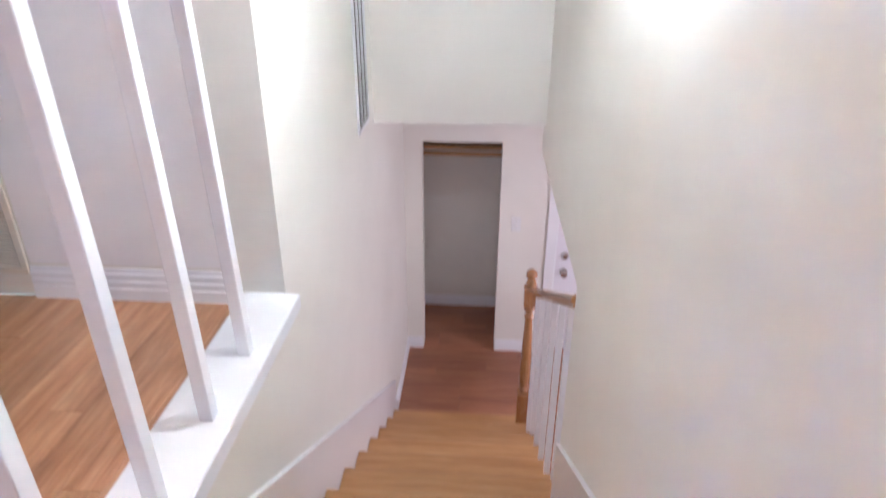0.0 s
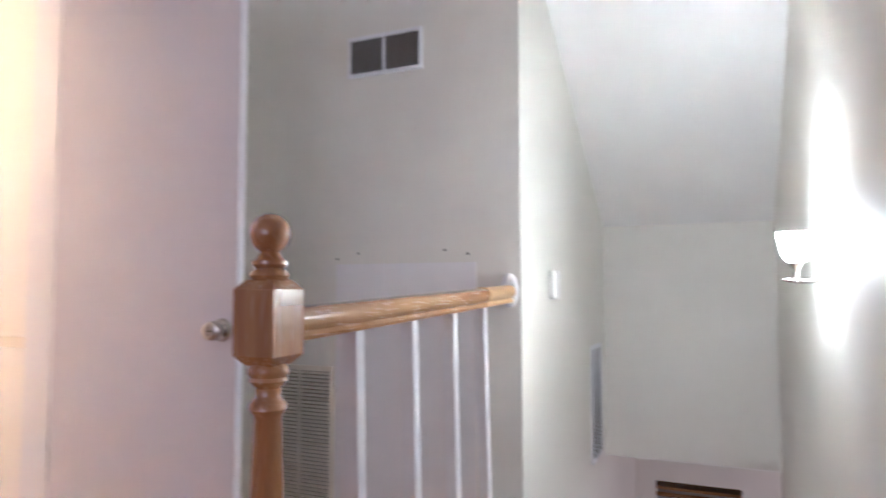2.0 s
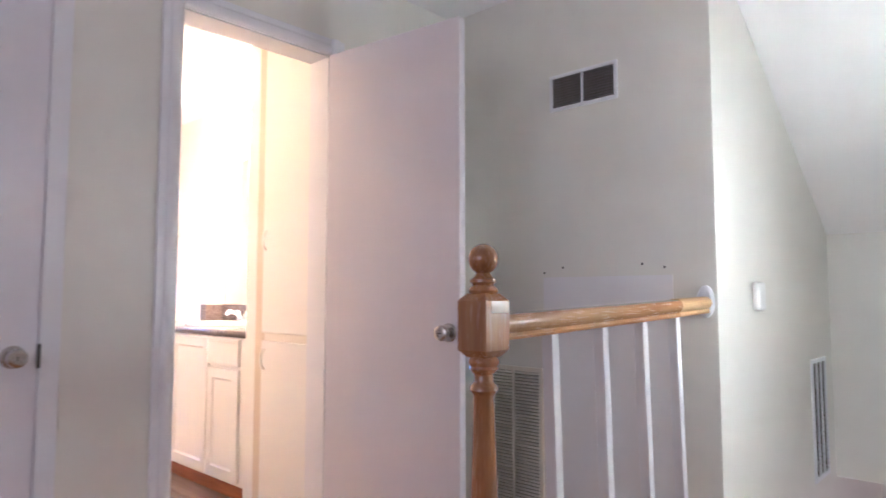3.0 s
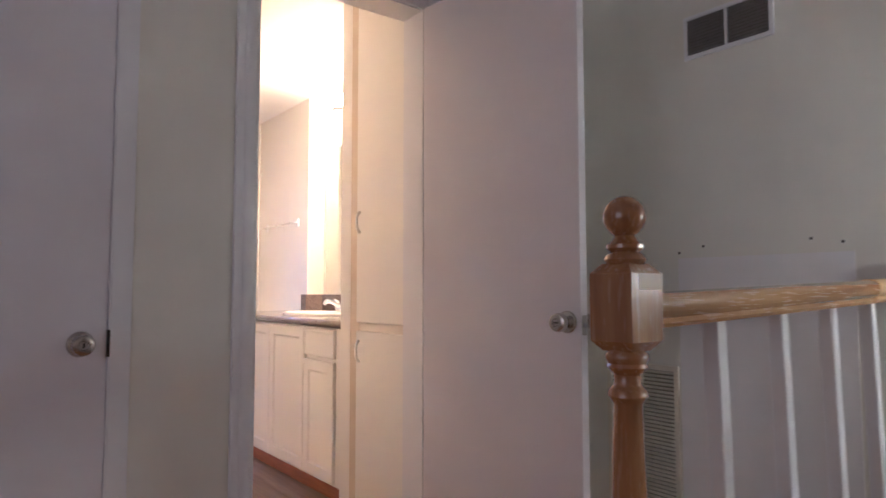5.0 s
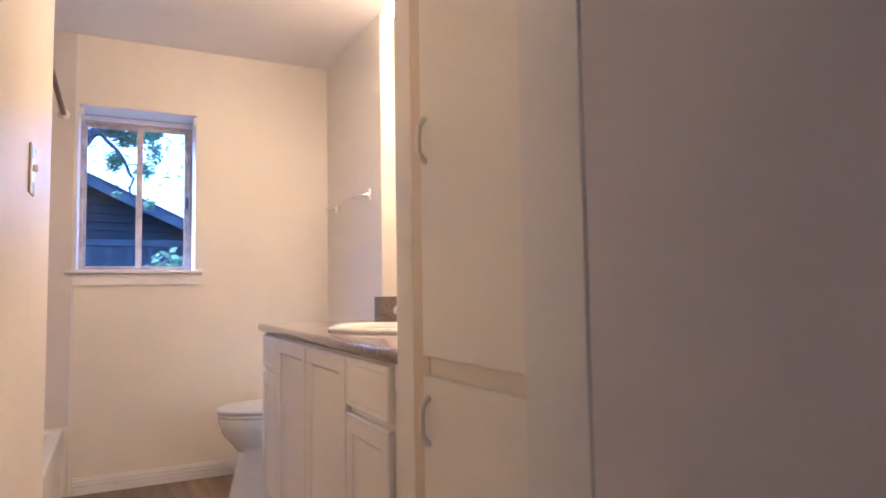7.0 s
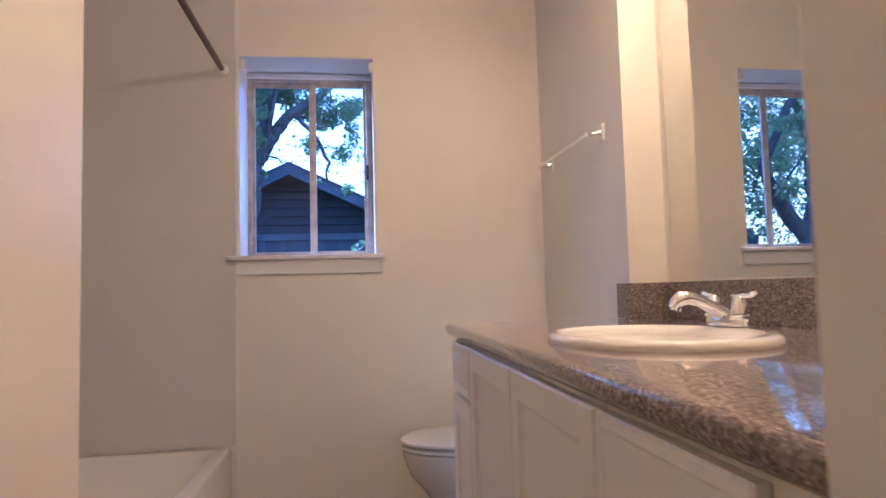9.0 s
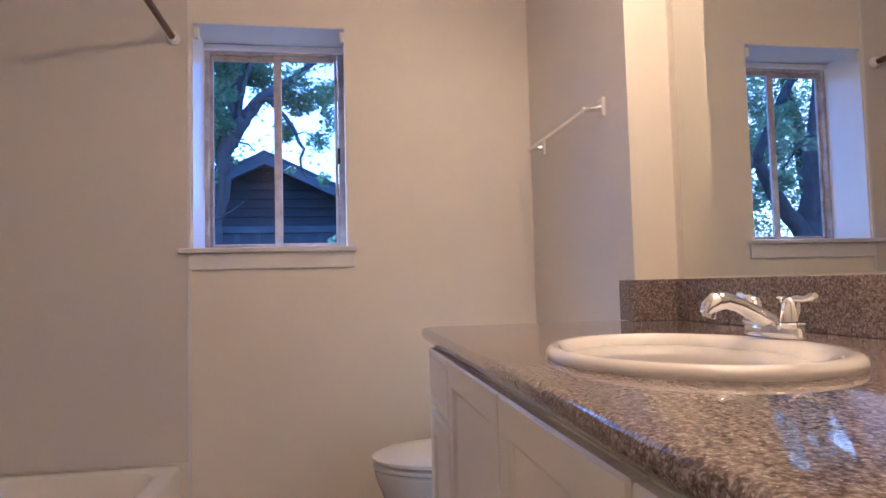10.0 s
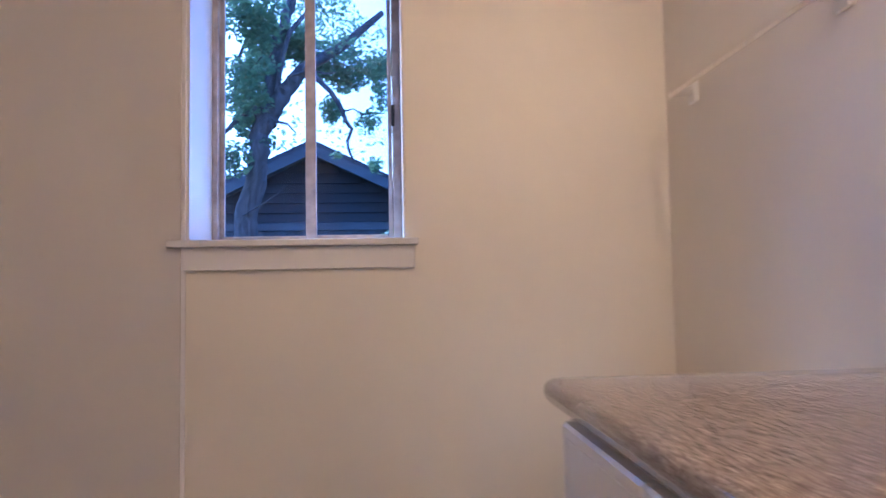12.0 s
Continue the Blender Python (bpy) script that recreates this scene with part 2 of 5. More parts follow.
def lathe(profile, steps=32, axis="Z", at=(0, 0, 0), arc=(0, 360), squash=(1, 1)):
    """A turned shape from (radius, height) pairs."""
    bm = bmesh.new()
    full = arc[1] - arc[0] >= 360
    n = steps if full else steps + 1
    rings = []
    for r, h in profile:
        ring = []
        for i in range(n):
            a = radians(arc[0] + (arc[1] - arc[0]) * i / steps)
            p = (r * math.cos(a) * squash[0], r * math.sin(a) * squash[1], h)
            p = {"Z": p, "X": (p[2], p[0], p[1]), "Y": (p[1], p[2], p[0])}[axis]
            ring.append(bm.verts.new([p[k] + at[k] for k in range(3)]))
        rings.append(ring)
    for a, b in zip(rings, rings[1:]):
        for i in range(n if full else n - 1):
            j = (i + 1) % n
            bm.faces.new((a[i], a[j], b[j], b[i]))
    if full:
        for ring, (r, _) in ((rings[0], profile[0]), (rings[-1], profile[-1])):
            if r > 1e-5:
                bm.faces.new(ring)
    bmesh.ops.remove_doubles(bm, verts=bm.verts[:], dist=1e-5)
    bmesh.ops.recalc_face_normals(bm, faces=bm.faces[:])
    return bm


def tube(path, radius, sides=12, bm=None):
    """A round rod along a path; radius may be one value or one for each point."""
    bm = bm or bmesh.new()
    pts = [Vector(p) for p in path]
    radii = radius if isinstance(radius, (list, tuple)) else [radius] * len(pts)
    rings, up = [], None
    for i, p in enumerate(pts):
        d = (pts[min(i + 1, len(pts) - 1)] - pts[max(i - 1, 0)]).normalized()
        if up is None:
            up = d.orthogonal().normalized()
        up = (up - d * up.dot(d)).normalized()
        side = d.cross(up)
        rings.append([bm.verts.new(p + (up * math.cos(2 * math.pi * k / sides) + side * math.sin(2 * math.pi * k / sides)) * radii[i]) for k in range(sides)])
    for a, b in zip(rings, rings[1:]):
        for k in range(sides):
            j = (k + 1) % sides
            bm.faces.new((a[k], a[j], b[j], b[k]))
    bm.faces.new(rings[0][::-1])
    bm.faces.new(rings[-1])
    return bm


def sweep(profile, axis, lo, hi, bm=None):
    """A straight moulding: a closed profile in the two other axes (in order), run along one axis."""
    bm = bm or bmesh.new()
    ends = []
    for v in (lo, hi):
        ring = []
        for p, q in profile:
            co = {"x": (v, p, q), "y": (p, v, q), "z": (p, q, v)}[axis]
            ring.append(bm.verts.new(co))
        ends.append(ring)
    n = len(profile)
    for i in range(n):
        j = (i + 1) % n
        bm.faces.new((ends[0][i], ends[0][j], ends[1][j], ends[1][i]))
    bm.faces.new(ends[0][::-1])
    bm.faces.new(ends[1])
    bmesh.ops.recalc_face_normals(bm, faces=bm.faces[:])
    return bm


def loft(loops, close=True):
    bm = bmesh.new()
    rr = [[bm.verts.new(c) for c in l] for l in loops]
    for a, b in zip(rr, rr[1:]):
        for i in range(len(a)):
            j = (i + 1) % len(a)
            bm.faces.new((a[i], a[j], b[j], b[i]))
    if close:
        bm.faces.new(rr[0][::-1])
        bm.faces.new(rr[-1])
    bmesh.ops.recalc_face_normals(bm, faces=bm.faces[:])
    return bm


def smooth_mesh(me, angle=40):
    for p in me.polygons:
        p.use_smooth = True
    me.set_sharp_from_angle(angle=radians(angle))


def mesh_object(name, bm, material, soft=False):
    me = bpy.data.meshes.new(name)
    bm.to_mesh(me)
    bm.free()
    me.materials.append(material)
    if soft:
        smooth_mesh(me)
    return new(name, me)


def structure(name, bm, material, label="", category="", soft=False):
    return tagged(mesh_object(name, bm, material, soft), label, category, kind="structure")


def thing(name, at, label, category, group="", turn=0, kind=""):
    ob = new(name)
    ob.empty_display_size = 0.1
    ob.matrix_world = pose(*at, 0, 0, turn)
    return tagged(ob, label, category, group, kind)


def part(name, bm, material, parent, label="", soft=True):
    ob = mesh_object(name, bm, material, soft)
    ob.parent = parent
    return tagged(ob, label)


def piece(name, me, parent, at):
    ob = new(name, me)
    ob.parent = parent
    ob.location = at
    return ob


def wall(name, axis, thick, span, heights, holes, material, label):
    """A wall that runs along an axis, with openings cut through: (from, to, bottom, top)."""
    us = sorted({*span, *[h[0] for h in holes], *[h[1] for h in holes]})
    zs = sorted({*heights, *[h[2] for h in holes], *[h[3] for h in holes]})
    zs = [z for z in zs if heights[0] <= z <= heights[1]]
    bm = bmesh.new()
    verts = {}

    def corner(i, k, side):
        key = (i, k, side)
        if key not in verts:
            co = (us[i], thick[side], zs[k]) if axis == "x" else (thick[side], us[i], zs[k])
            verts[key] = bm.verts.new(co)
        return verts[key]

    def solid(i, k):
        if not (0 <= i < len(us) - 1 and 0 <= k < len(zs) - 1):
            return False
        u, z = (us[i] + us[i + 1]) / 2, (zs[k] + zs[k + 1]) / 2
        return not any(h[0] < u < h[1] and h[2] < z < h[3] for h in holes)

    for i in range(len(us) - 1):
        for k in range(len(zs) - 1):
            if not solid(i, k):
                continue
            for side in (0, 1):
                bm.faces.new([corner(a, b, side) for a, b in ((i, k), (i + 1, k), (i + 1, k + 1), (i, k + 1))])
            for di, dk, e in ((-1, 0, ((i, k), (i, k + 1))), (1, 0, ((i + 1, k), (i + 1, k + 1))), (0, -1, ((i, k), (i + 1, k))), (0, 1, ((i, k + 1), (i + 1, k + 1)))):
                if not solid(i + di, k + dk):
                    bm.faces.new((corner(*e[0], 0), corner(*e[1], 0), corner(*e[1], 1), corner(*e[0], 1)))
    bmesh.ops.recalc_face_normals(bm, faces=bm.faces[:])
    return structure(name, bm, material, label, "wall")


# ---- plan ----
CEIL_Z, BATH_Z = 2.46, 2.44
DOOR_FACE, BATH_FACE = -1.12, -1.24        # the wall between hall and bathroom
WIN_WALL = -4.425                          # bathroom wall with the window
TOWEL_Y, MIRROR_Y = 1.57, 1.70
SWITCH_Y = 0.213
ST_L, ST_R = 0.163, 1.045                  # the stairwell's two walls
GRILLE_Y = 1.645
LOW = -2.12                                # floor at the foot of the stairs
HEAD_Y, HEAD_Z = 3.29, 0.105
FOOT_Y = 4.50

# ---- hall and stairwell shell ----
wall("wall_door_side", "y", (BATH_FACE, DOOR_FACE), (-2.7, 1.82), (0, CEIL_Z + 0.1),
     [(0.243, 0.885, 0, 2.075), (-0.80, -0.13, 0, 2.065)], WALL, "off-white painted wall between hall and bathroom")
wall("wall_grille", "x", (GRILLE_Y, GRILLE_Y + 0.12), (DOOR_FACE, 0.043), (0, CEIL_Z + 0.1), [], WALL,
     "off-white painted hall wall with two vents")
wall("wall_stair_west", "y", (0.043, ST_L), (0.36, 5.3), (LOW, 0.0), [], WALL, "white painted stairwell wall below the railing")
wall("wall_stair_west_upper", "y", (0.043, ST_L), (GRILLE_Y, 5.3), (0.0, CEIL_Z + 0.1), [], WALL,
     "white painted stairwell wall with a return vent")
wall("wall_stair_east", "y", (ST_R, ST_R + 0.12), (0.16, HEAD_Y + 0.12), (LOW, CEIL_Z + 0.1),
     [(1.93, HEAD_Y + 0.12, LOW, -0.07)], WALL, "white painted stairwell wall with a lit sconce")
wall("wall_stair_header", "x", (HEAD_Y, HEAD_Y + 0.12), (ST_L, ST_R), (HEAD_Z, 1.6), [], WALL,
     "white painted wall above the foot of the stairs")
wall("wall_foot", "x", (FOOT_Y, FOOT_Y + 0.12), (ST_L, 3.0), (LOW, HEAD_Z), [(0.295, 0.875, LOW, -0.355), (1.31, 2.2, LOW, -0.15)], WALL,
     "white painted wall with a closet opening")
wall("wall_closet_back", "x", (5.2, 5.3), (ST_L, 1.3), (LOW, HEAD_Z), [], WALL, "white painted closet back wall")
wall("wall_closet_side", "y", (1.2, 1.3), (FOOT_Y + 0.12, 5.2), (LOW, HEAD_Z), [], WALL, "white painted closet side wall")
wall("wall_entry_east", "y", (3.0, 3.1), (1.7, FOOT_Y + 0.12), (LOW, HEAD_Z), [(2.5, 3.5, -1.55, -0.35)], WALL, "white painted entry wall")
wall("wall_entry_south", "x", (1.7, 1.8), (ST_R + 0.12, 3.0), (LOW, HEAD_Z), [], WALL, "white painted entry wall")
wall("wall_hall_north_east", "x", (0.16, 0.28), (ST_R + 0.12, 2.8), (0, CEIL_Z + 0.1), [], WALL, "white painted hall wall")
wall("wall_hall_east", "y", (2.68, 2.8), (-2.7, 0.16), (0, CEIL_Z + 0.1), [], WALL, "white painted hall wall")
wall("wall_hall_south", "x", (-2.82, -2.7), (DOOR_FACE, 2.8), (0, CEIL_Z + 0.1), [(-0.35, 1.25, 0.8, 2.1)], WALL, "white painted hall wall, unseen, with an added window")

structure("ceiling_hall", boxes(((DOOR_FACE, -2.7, CEIL_Z), (2.68, GRILLE_Y + 0.02, CEIL_Z + 0.1))), CEIL, "white ceiling above the hall", "ceiling")
slope = sweep([(GRILLE_Y + 0.02, CEIL_Z), (HEAD_Y, 1.40), (HEAD_Y + 0.1, 1.46), (GRILLE_Y + 0.02, CEIL_Z + 0.12)], "x", ST_L, ST_R)
structure("ceiling_slope", slope, CEIL, "white sloping ceiling above the stairs", "ceiling")
structure("ceiling_low", boxes(((ST_L, HEAD_Y + 0.12, HEAD_Z), (3.0, 5.2, HEAD_Z + 0.08)), ((ST_R + 0.12, 1.8, HEAD_Z), (3.0, HEAD_Y + 0.12, HEAD_Z + 0.08)),
                               ((ST_L, HEAD_Y, HEAD_Z - 0.004), (ST_R, HEAD_Y + 0.12, HEAD_Z))), CEIL, "white ceiling above the foot of the stairs", "ceiling")

# floors
hall_floor = structure("floor_hall", boxes(((BATH_FACE, -2.7, -0.2), (0.043, GRILLE_Y, -0.012)), ((0.043, -2.7, -0.2), (2.68, 0.35, -0.012))), DARK,
                       "orange oak plank floor of the hall", "floor")
low_floor = structure("floor_low", boxes(((ST_L, 3.47, LOW - 0.1), (3.0, 5.2, LOW - 0.012)), ((ST_R, 1.8, LOW - 0.1), (3.0, 3.47, LOW - 0.012))), DARK,
                      "reddish oak plank floor at the foot of the stairs", "floor")

# stairs
RISERS, RUN = 12, 0.2835
RISE = -LOW / RISERS
stairs = thing("staircase", (0, 0, 0), "oak staircase with straight treads between white walls", "stairs")
for k in range(1, RISERS):
    y0 = 0.35 + RUN * (k - 1)
    z = -RISE * k
    part("tread", boxes(((ST_L + 0.016, y0 + 0.004, z - 0.03), (ST_R - 0.016 if y0 < 1.7 else ST_R + 0.03, y0 + RUN + 0.02, z)), bevel=0.006), TREAD_OAK, stairs, soft=False)
for k in range(RISERS):
    y0 = 0.35 + RUN * k
    z = -RISE * k
    part("riser", boxes(((ST_L + 0.016, y0 - 0.014, z - RISE + 0.001), (ST_R - 0.016 if y0 < 1.9 else ST_R + 0.01, y0 + 0.002, z - 0.031))), TREAD_OAK, stairs, soft=False)
part("landing_nosing", boxes(((0.2, 0.30, -0.03), (ST_R, 0.372, 0.002)), bevel=0.006), TREAD_OAK, stairs)
for x0, x1, end in ((ST_L + 0.001, ST_L + 0.015, 3.62), (ST_R - 0.015, ST_R - 0.001, 1.93)):
    g = RISE / RUN
    top = lambda y: -(y - 0.35) * g + 0.225
    part("skirt_board", sweep([(0.38, top(0.38)), (end, top(end)), (end, top(end) - 0.5), (0.38, top(0.38) - 0.5)], "x", x0, x1), TRIM, stairs)
    part("skirt_cap", sweep([(0.38, top(0.38)), (end, top(end)), (end, top(end) + 0.012), (0.38, top(0.38) + 0.012)], "x", x0 - 0.001, x1 + 0.004), TRIM, stairs)

# kerb under the upper railing
structure("trim_kerb", boxes(((0.042, 0.335, -0.012), (0.206, GRILLE_Y, 0.036)), bevel=0.004), TRIM, "white painted kerb below the balusters", "trim")


def baseboard(name, axis, face, out, span, z0=0.0, height=0.10, label="white painted baseboard"):
    """Moulded baseboard on a wall face; out is +1 or -1, the way the room lies."""
    p = [(0, 0), (0.014, 0), (0.014, height * 0.36), (0.009, height * 0.39), (0.009, height * 0.43), (0.013, height * 0.46), (0.013, height * 0.60), (0.008, height * 0.63),
         (0.008, height * 0.67), (0.011, height * 0.70), (0.010, height * 0.84), (0.005, height * 0.88), (0.006, height * 0.94), (0.003, height), (0, height)]
    prof = [(face + out * (u + 0.0005), z0 + v) for u, v in p]
    structure(name, sweep(prof, axis, *span), TRIM, label, "baseboard")


baseboard("baseboard_grille", "x", GRILLE_Y, -1, (-0.583, 0.028))
baseboard("baseboard_grille_corner", "x", GRILLE_Y, -1, (DOOR_FACE + 0.015, -0.905))
baseboard("baseboard_door_side", "y", DOOR_FACE, 1, (-0.065, 0.165))
baseboard("baseboard_door_side_north", "y", DOOR_FACE, 1, (0.96, GRILLE_Y - 0.015))
baseboard("baseboard_foot_west", "x", FOOT_Y, -1, (ST_L, 0.29), LOW)
baseboard("baseboard_foot_east", "x", FOOT_Y, -1, (0.88, 1.22), LOW)
baseboard("baseboard_low_side", "y", ST_L, 1, (3.62, FOOT_Y - 0.015), LOW)
baseboard("baseboard_closet", "x", 5.2, -1, (ST_L, 1.2), LOW)
structure("wall_patch", boxes(((-0.58, GRILLE_Y - 0.0025, 0.11), (0.0, GRILLE_Y, 1.145))), PATCH, "paler repainted patch with old screw holes", "wall")
for x, z in ((-0.575, 1.165), (-0.03, 1.175), (-0.48, 1.185), (-0.12, 1.19)):
    hole = lathe([(0.0, 0.0), (0.005, 0.0005), (0.004, 0.002), (0.0, 0.001)], 10, "Y", (0, 0, 0))
    h = mesh_object("screw_hole", hole, DARK)
    h.location = (x, GRILLE_Y - 0.003, z)
    tagged(h, "small dark screw hole in the painted wall", "screw hole", "old screw holes")


# ---- railing ----
def newel(name, at, parent_label):
    post = thing(name, at, parent_label, "newel post")
    s = 0.040
    q = s - 0.014
    part("block", loft([[(a * q, b * q, 0.934) for a, b in ((-1, -1), (1, -1), (1, 1), (-1, 1))], [(a * s, b * s, 0.950) for a, b in ((-1, -1), (1, -1), (1, 1), (-1, 1))],
                        [(a * s, b * s, 1.056) for a, b in ((-1, -1), (1, -1), (1, 1), (-1, 1))], [(a * q, b * q, 1.072) for a, b in ((-1, -1), (1, -1), (1, 1), (-1, 1))]]), OAK_Z, post, soft=False)
    part("lower_block", boxes(((-s, -s, 0.0), (s, s, 0.30)), bevel=0.004), OAK_Z, post, soft=False)
    prof = [(0.0, 1.068), (0.030, 1.070), (0.034, 1.078), (0.030, 1.086), (0.024, 1.090), (0.030, 1.096), (0.030, 1.102), (0.022, 1.108), (0.017, 1.115)]
    for i in range(11):
        a = radians(-62 + 152 * i / 10)
        prof.append((0.0345 * math.cos(a), 1.147 + 0.0345 * math.sin(a)))
    part("ball_finial", lathe(prof, 28), OAK_Z, post)
    sh = [(0.0, 0.938), (0.026, 0.938), (0.034, 0.929), (0.035, 0.922), (0.031, 0.915), (0.033, 0.909), (0.028, 0.903), (0.0215, 0.897), (0.021, 0.884),
          (0.025, 0.878), (0.031, 0.872), (0.032, 0.864), (0.027, 0.857), (0.023, 0.852), (0.024, 0.80), (0.029, 0.66), (0.033, 0.52), (0.034, 0.42),
          (0.030, 0.36), (0.026, 0.345), (0.033, 0.335), (0.034, 0.320), (0.028, 0.306), (0.0, 0.298)]
    part("turned_shaft", lathe(sh[::-1], 28), OAK_Z, post)
    return post


top_post = newel("newel_post", (0.121, 0.377, 0.0), "turned oak newel post with a ball on top")
# a pale sheet paints the reflection seen on the block's stair-side face
part("glint_sheet", boxes(((0.0401, -0.022, 1.030), (0.0405, 0.0375, 1.0555)), bevel=0.0002, segs=1), GLINT, top_post, "pale sheet painting the glossy reflection on the block", soft=False)


def rail_profile(w, z0, z1):
    h = z1 - z0
    return [(-w * 0.32, z0), (w * 0.32, z0), (w * 0.36, z0 + h * 0.12), (w * 0.30, z0 + h * 0.26), (w * 0.42, z0 + h * 0.40), (w * 0.5, z0 + h * 0.55),
            (w * 0.47, z0 + h * 0.78), (w * 0.34, z0 + h * 0.94), (w * 0.14, z1), (-w * 0.14, z1), (-w * 0.34, z0 + h * 0.94), (-w * 0.47, z0 + h * 0.78),
            (-w * 0.5, z0 + h * 0.55), (-w * 0.42, z0 + h * 0.40), (-w * 0.30, z0 + h * 0.26), (-w * 0.36, z0 + h * 0.12)]


railing = thing("hall_railing", (0.126, 0, 0), "oak handrail on square white balusters", "railing")
SAG = lambda y: (y - 1.30) * 0.030          # the old rail droops towards the newel post


def sagging(bm):
    for v in bm.verts:
        v.co.z += SAG(v.co.y)
    return bm


part("handrail", sagging(sweep(rail_profile(0.058, 0.994, 1.052), "y", 0.416, 1.36)), OAK_Y, railing)
part("handrail_splice", sagging(sweep(rail_profile(0.059, 0.995, 1.054), "y", 1.36, 1.612)), OAK_NEW, railing, "pale newer oak end piece")
for y in (0.627, 0.873, 1.112, 1.348):
    # the foot of each baluster stands a little nearer the stairs than its head
    bm = boxes(((-0.0155, y - 0.0155, 0.036), (0.0155, y + 0.0155, 0.998 + SAG(y))), bevel=0.0025)
    for v in bm.verts:
        v.co.x += 0.023 * (1 - v.co.z)
    part("baluster", bm, TRIM, railing, soft=False)
ros = [(0.0, -0.001), (0.026, -0.001), (0.030, -0.006), (0.030, -0.022), (0.024, -0.030), (0.0, -0.031)]
rosette = lathe(ros, 28, "Y", (0, 0, 0))
bmesh.ops.scale(rosette, vec=(1, 1, 1.95), verts=rosette.verts[:])
bmesh.ops.translate(rosette, vec=(0, GRILLE_Y, 1.045), verts=rosette.verts[:])
part("wall_rosette", rosette, TRIM, railing, "white oval wall rosette")

# lower railing beside the last steps
foot_rail = thing("stair_railing", (1.058, 0, 0), "oak handrail with white balusters beside the lowest steps", "railing")
g = RISE / RUN
ry0, ry1, rz0 = 1.94, 3.30, -0.16
prof = rail_profile(0.055, 0, 0.055)
bm = bmesh.new()
rings = [[bm.verts.new((p, y, rz0 - (y - ry0) * g * 0.88 + q)) for p, q in prof] for y in (ry0, ry1)]
for i in range(len(prof)):
    j = (i + 1) % len(prof)
    bm.faces.new((rings[0][i], rings[0][j], rings[1][j], rings[1][i]))
bm.faces.new(rings[0][::-1]), bm.faces.new(rings[1])
bmesh.ops.recalc_face_normals(bm, faces=bm.faces[:])
part("handrail", bm, OAK_Y, foot_rail)
for k in range(6):
    y = 2.06 + 0.215 * k
    step = math.floor((y - 0.35) / RUN) + 1
    part("baluster", boxes(((-0.013, y - 0.013, -RISE * step), (0.013, y + 0.013, rz0 - (y - ry0) * g * 0.88 + 0.01)), bevel=0.002), TRIM, foot_rail, soft=False)
low_post = newel("newel_post", (1.035, 3.36, 0), "turned oak newel post at the foot of the stairs")
low_post.matrix_world = pose(1.035, 3.36, -RISE * 11)


# ---- doors ----
def knob(parent, at, normal, name="door_knob", label="brushed nickel knob"):
    """A round knob with rose and neck; normal is the axis it points along, a unit vector."""
    bm = lathe([(0.0, 0.0), (0.032, 0.0), (0.033, 0.003), (0.029, 0.008), (0.013, 0.011), (0.011, 0.024), (0.016, 0.030), (0.026, 0.037), (0.0275, 0.048),
                (0.025, 0.057), (0.016, 0.061), (0.012, 0.0605), (0.011, 0.0585), (0.0, 0.058)], 28)
    q = Vector((0, 0, 1)).rotation_difference(Vector(normal))
    bmesh.ops.transform(bm, matrix=Matrix.Translation(at) @ q.to_matrix().to_4x4(), verts=bm.verts[:])
    ob = part(name, bm, NICKEL, parent, label)
    bm = boxes(((-0.006, -0.0016, 0.0575), (0.006, 0.0016, 0.0605)), bevel=0.0006)
    bmesh.ops.transform(bm, matrix=Matrix.Translation(at) @ q.to_matrix().to_4x4(), verts=bm.verts[:])
    part("privacy_turn", bm, DARK, ob, "dark slot in the knob")
    return ob


LEAF_W, LEAF_T, LEAF_H = 0.655, 0.035, 2.055
leaf = thing("door_1", (-1.112, 0.872, 0.012), "white flush bathroom door standing wide open", "door", turn=7.5, kind="structure")
part("door_slab", boxes(((0, 0, 0), (LEAF_W, LEAF_T, LEAF_H)), bevel=0.002), DOOR, leaf, soft=False)
knob(leaf, (LEAF_W - 0.045, 0.0, 0.925), (0, -1, 0))
knob(leaf, (LEAF_W - 0.045, LEAF_T, 0.925), (0, 1, 0))
part("latch_plate", boxes(((LEAF_W - 0.0005, 0.006, 0.888), (LEAF_W + 0.0012, 0.029, 0.945)), bevel=0.0004), BRASS, leaf, "steel latch plate", soft=False)
part("latch_bolt", boxes(((LEAF_W, 0.012, 0.910), (LEAF_W + 0.010, 0.022, 0.924)), bevel=0.002), BRASS, leaf, "steel latch bolt", soft=False)
for z in (0.22, 1.02, 1.82):
    part("hinge", tube([(-0.003, LEAF_T + 0.004, z - 0.045), (-0.003, LEAF_T + 0.004, z + 0.045)], 0.006), BRASS, leaf, "steel butt hinge")

closet = thing("door_2", (-1.162, -0.795, 0.012), "white flush closet door, closed", "door", kind="structure")
part("door_slab", boxes(((0, 0, 0), (0.035, 0.652, 2.045)), bevel=0.002), DOOR, closet, soft=False)
knob(closet, (0.035, 0.590, 0.880), (1, 0, 0))
part("latch_plate", boxes(((0.036, 0.6505, 0.845), (0.0455, 0.6645, 0.915)), bevel=0.0004), DARK, closet, "dark strike plate", soft=False)


def casing_profile(w):
    """Rounded casing: (across, out) from its inner edge."""
    pts = [(0.0, 0.0), (0.0, 0.011)]
    for i in range(7):
        a = math.pi * i / 6
        pts.append((w * 0.34 - w * 0.30 * math.cos(a), 0.012 + 0.010 * math.sin(a)))
    return pts + [(w * 0.72, 0.010), (w * 0.95, 0.013), (w, 0.011), (w, 0.0)]


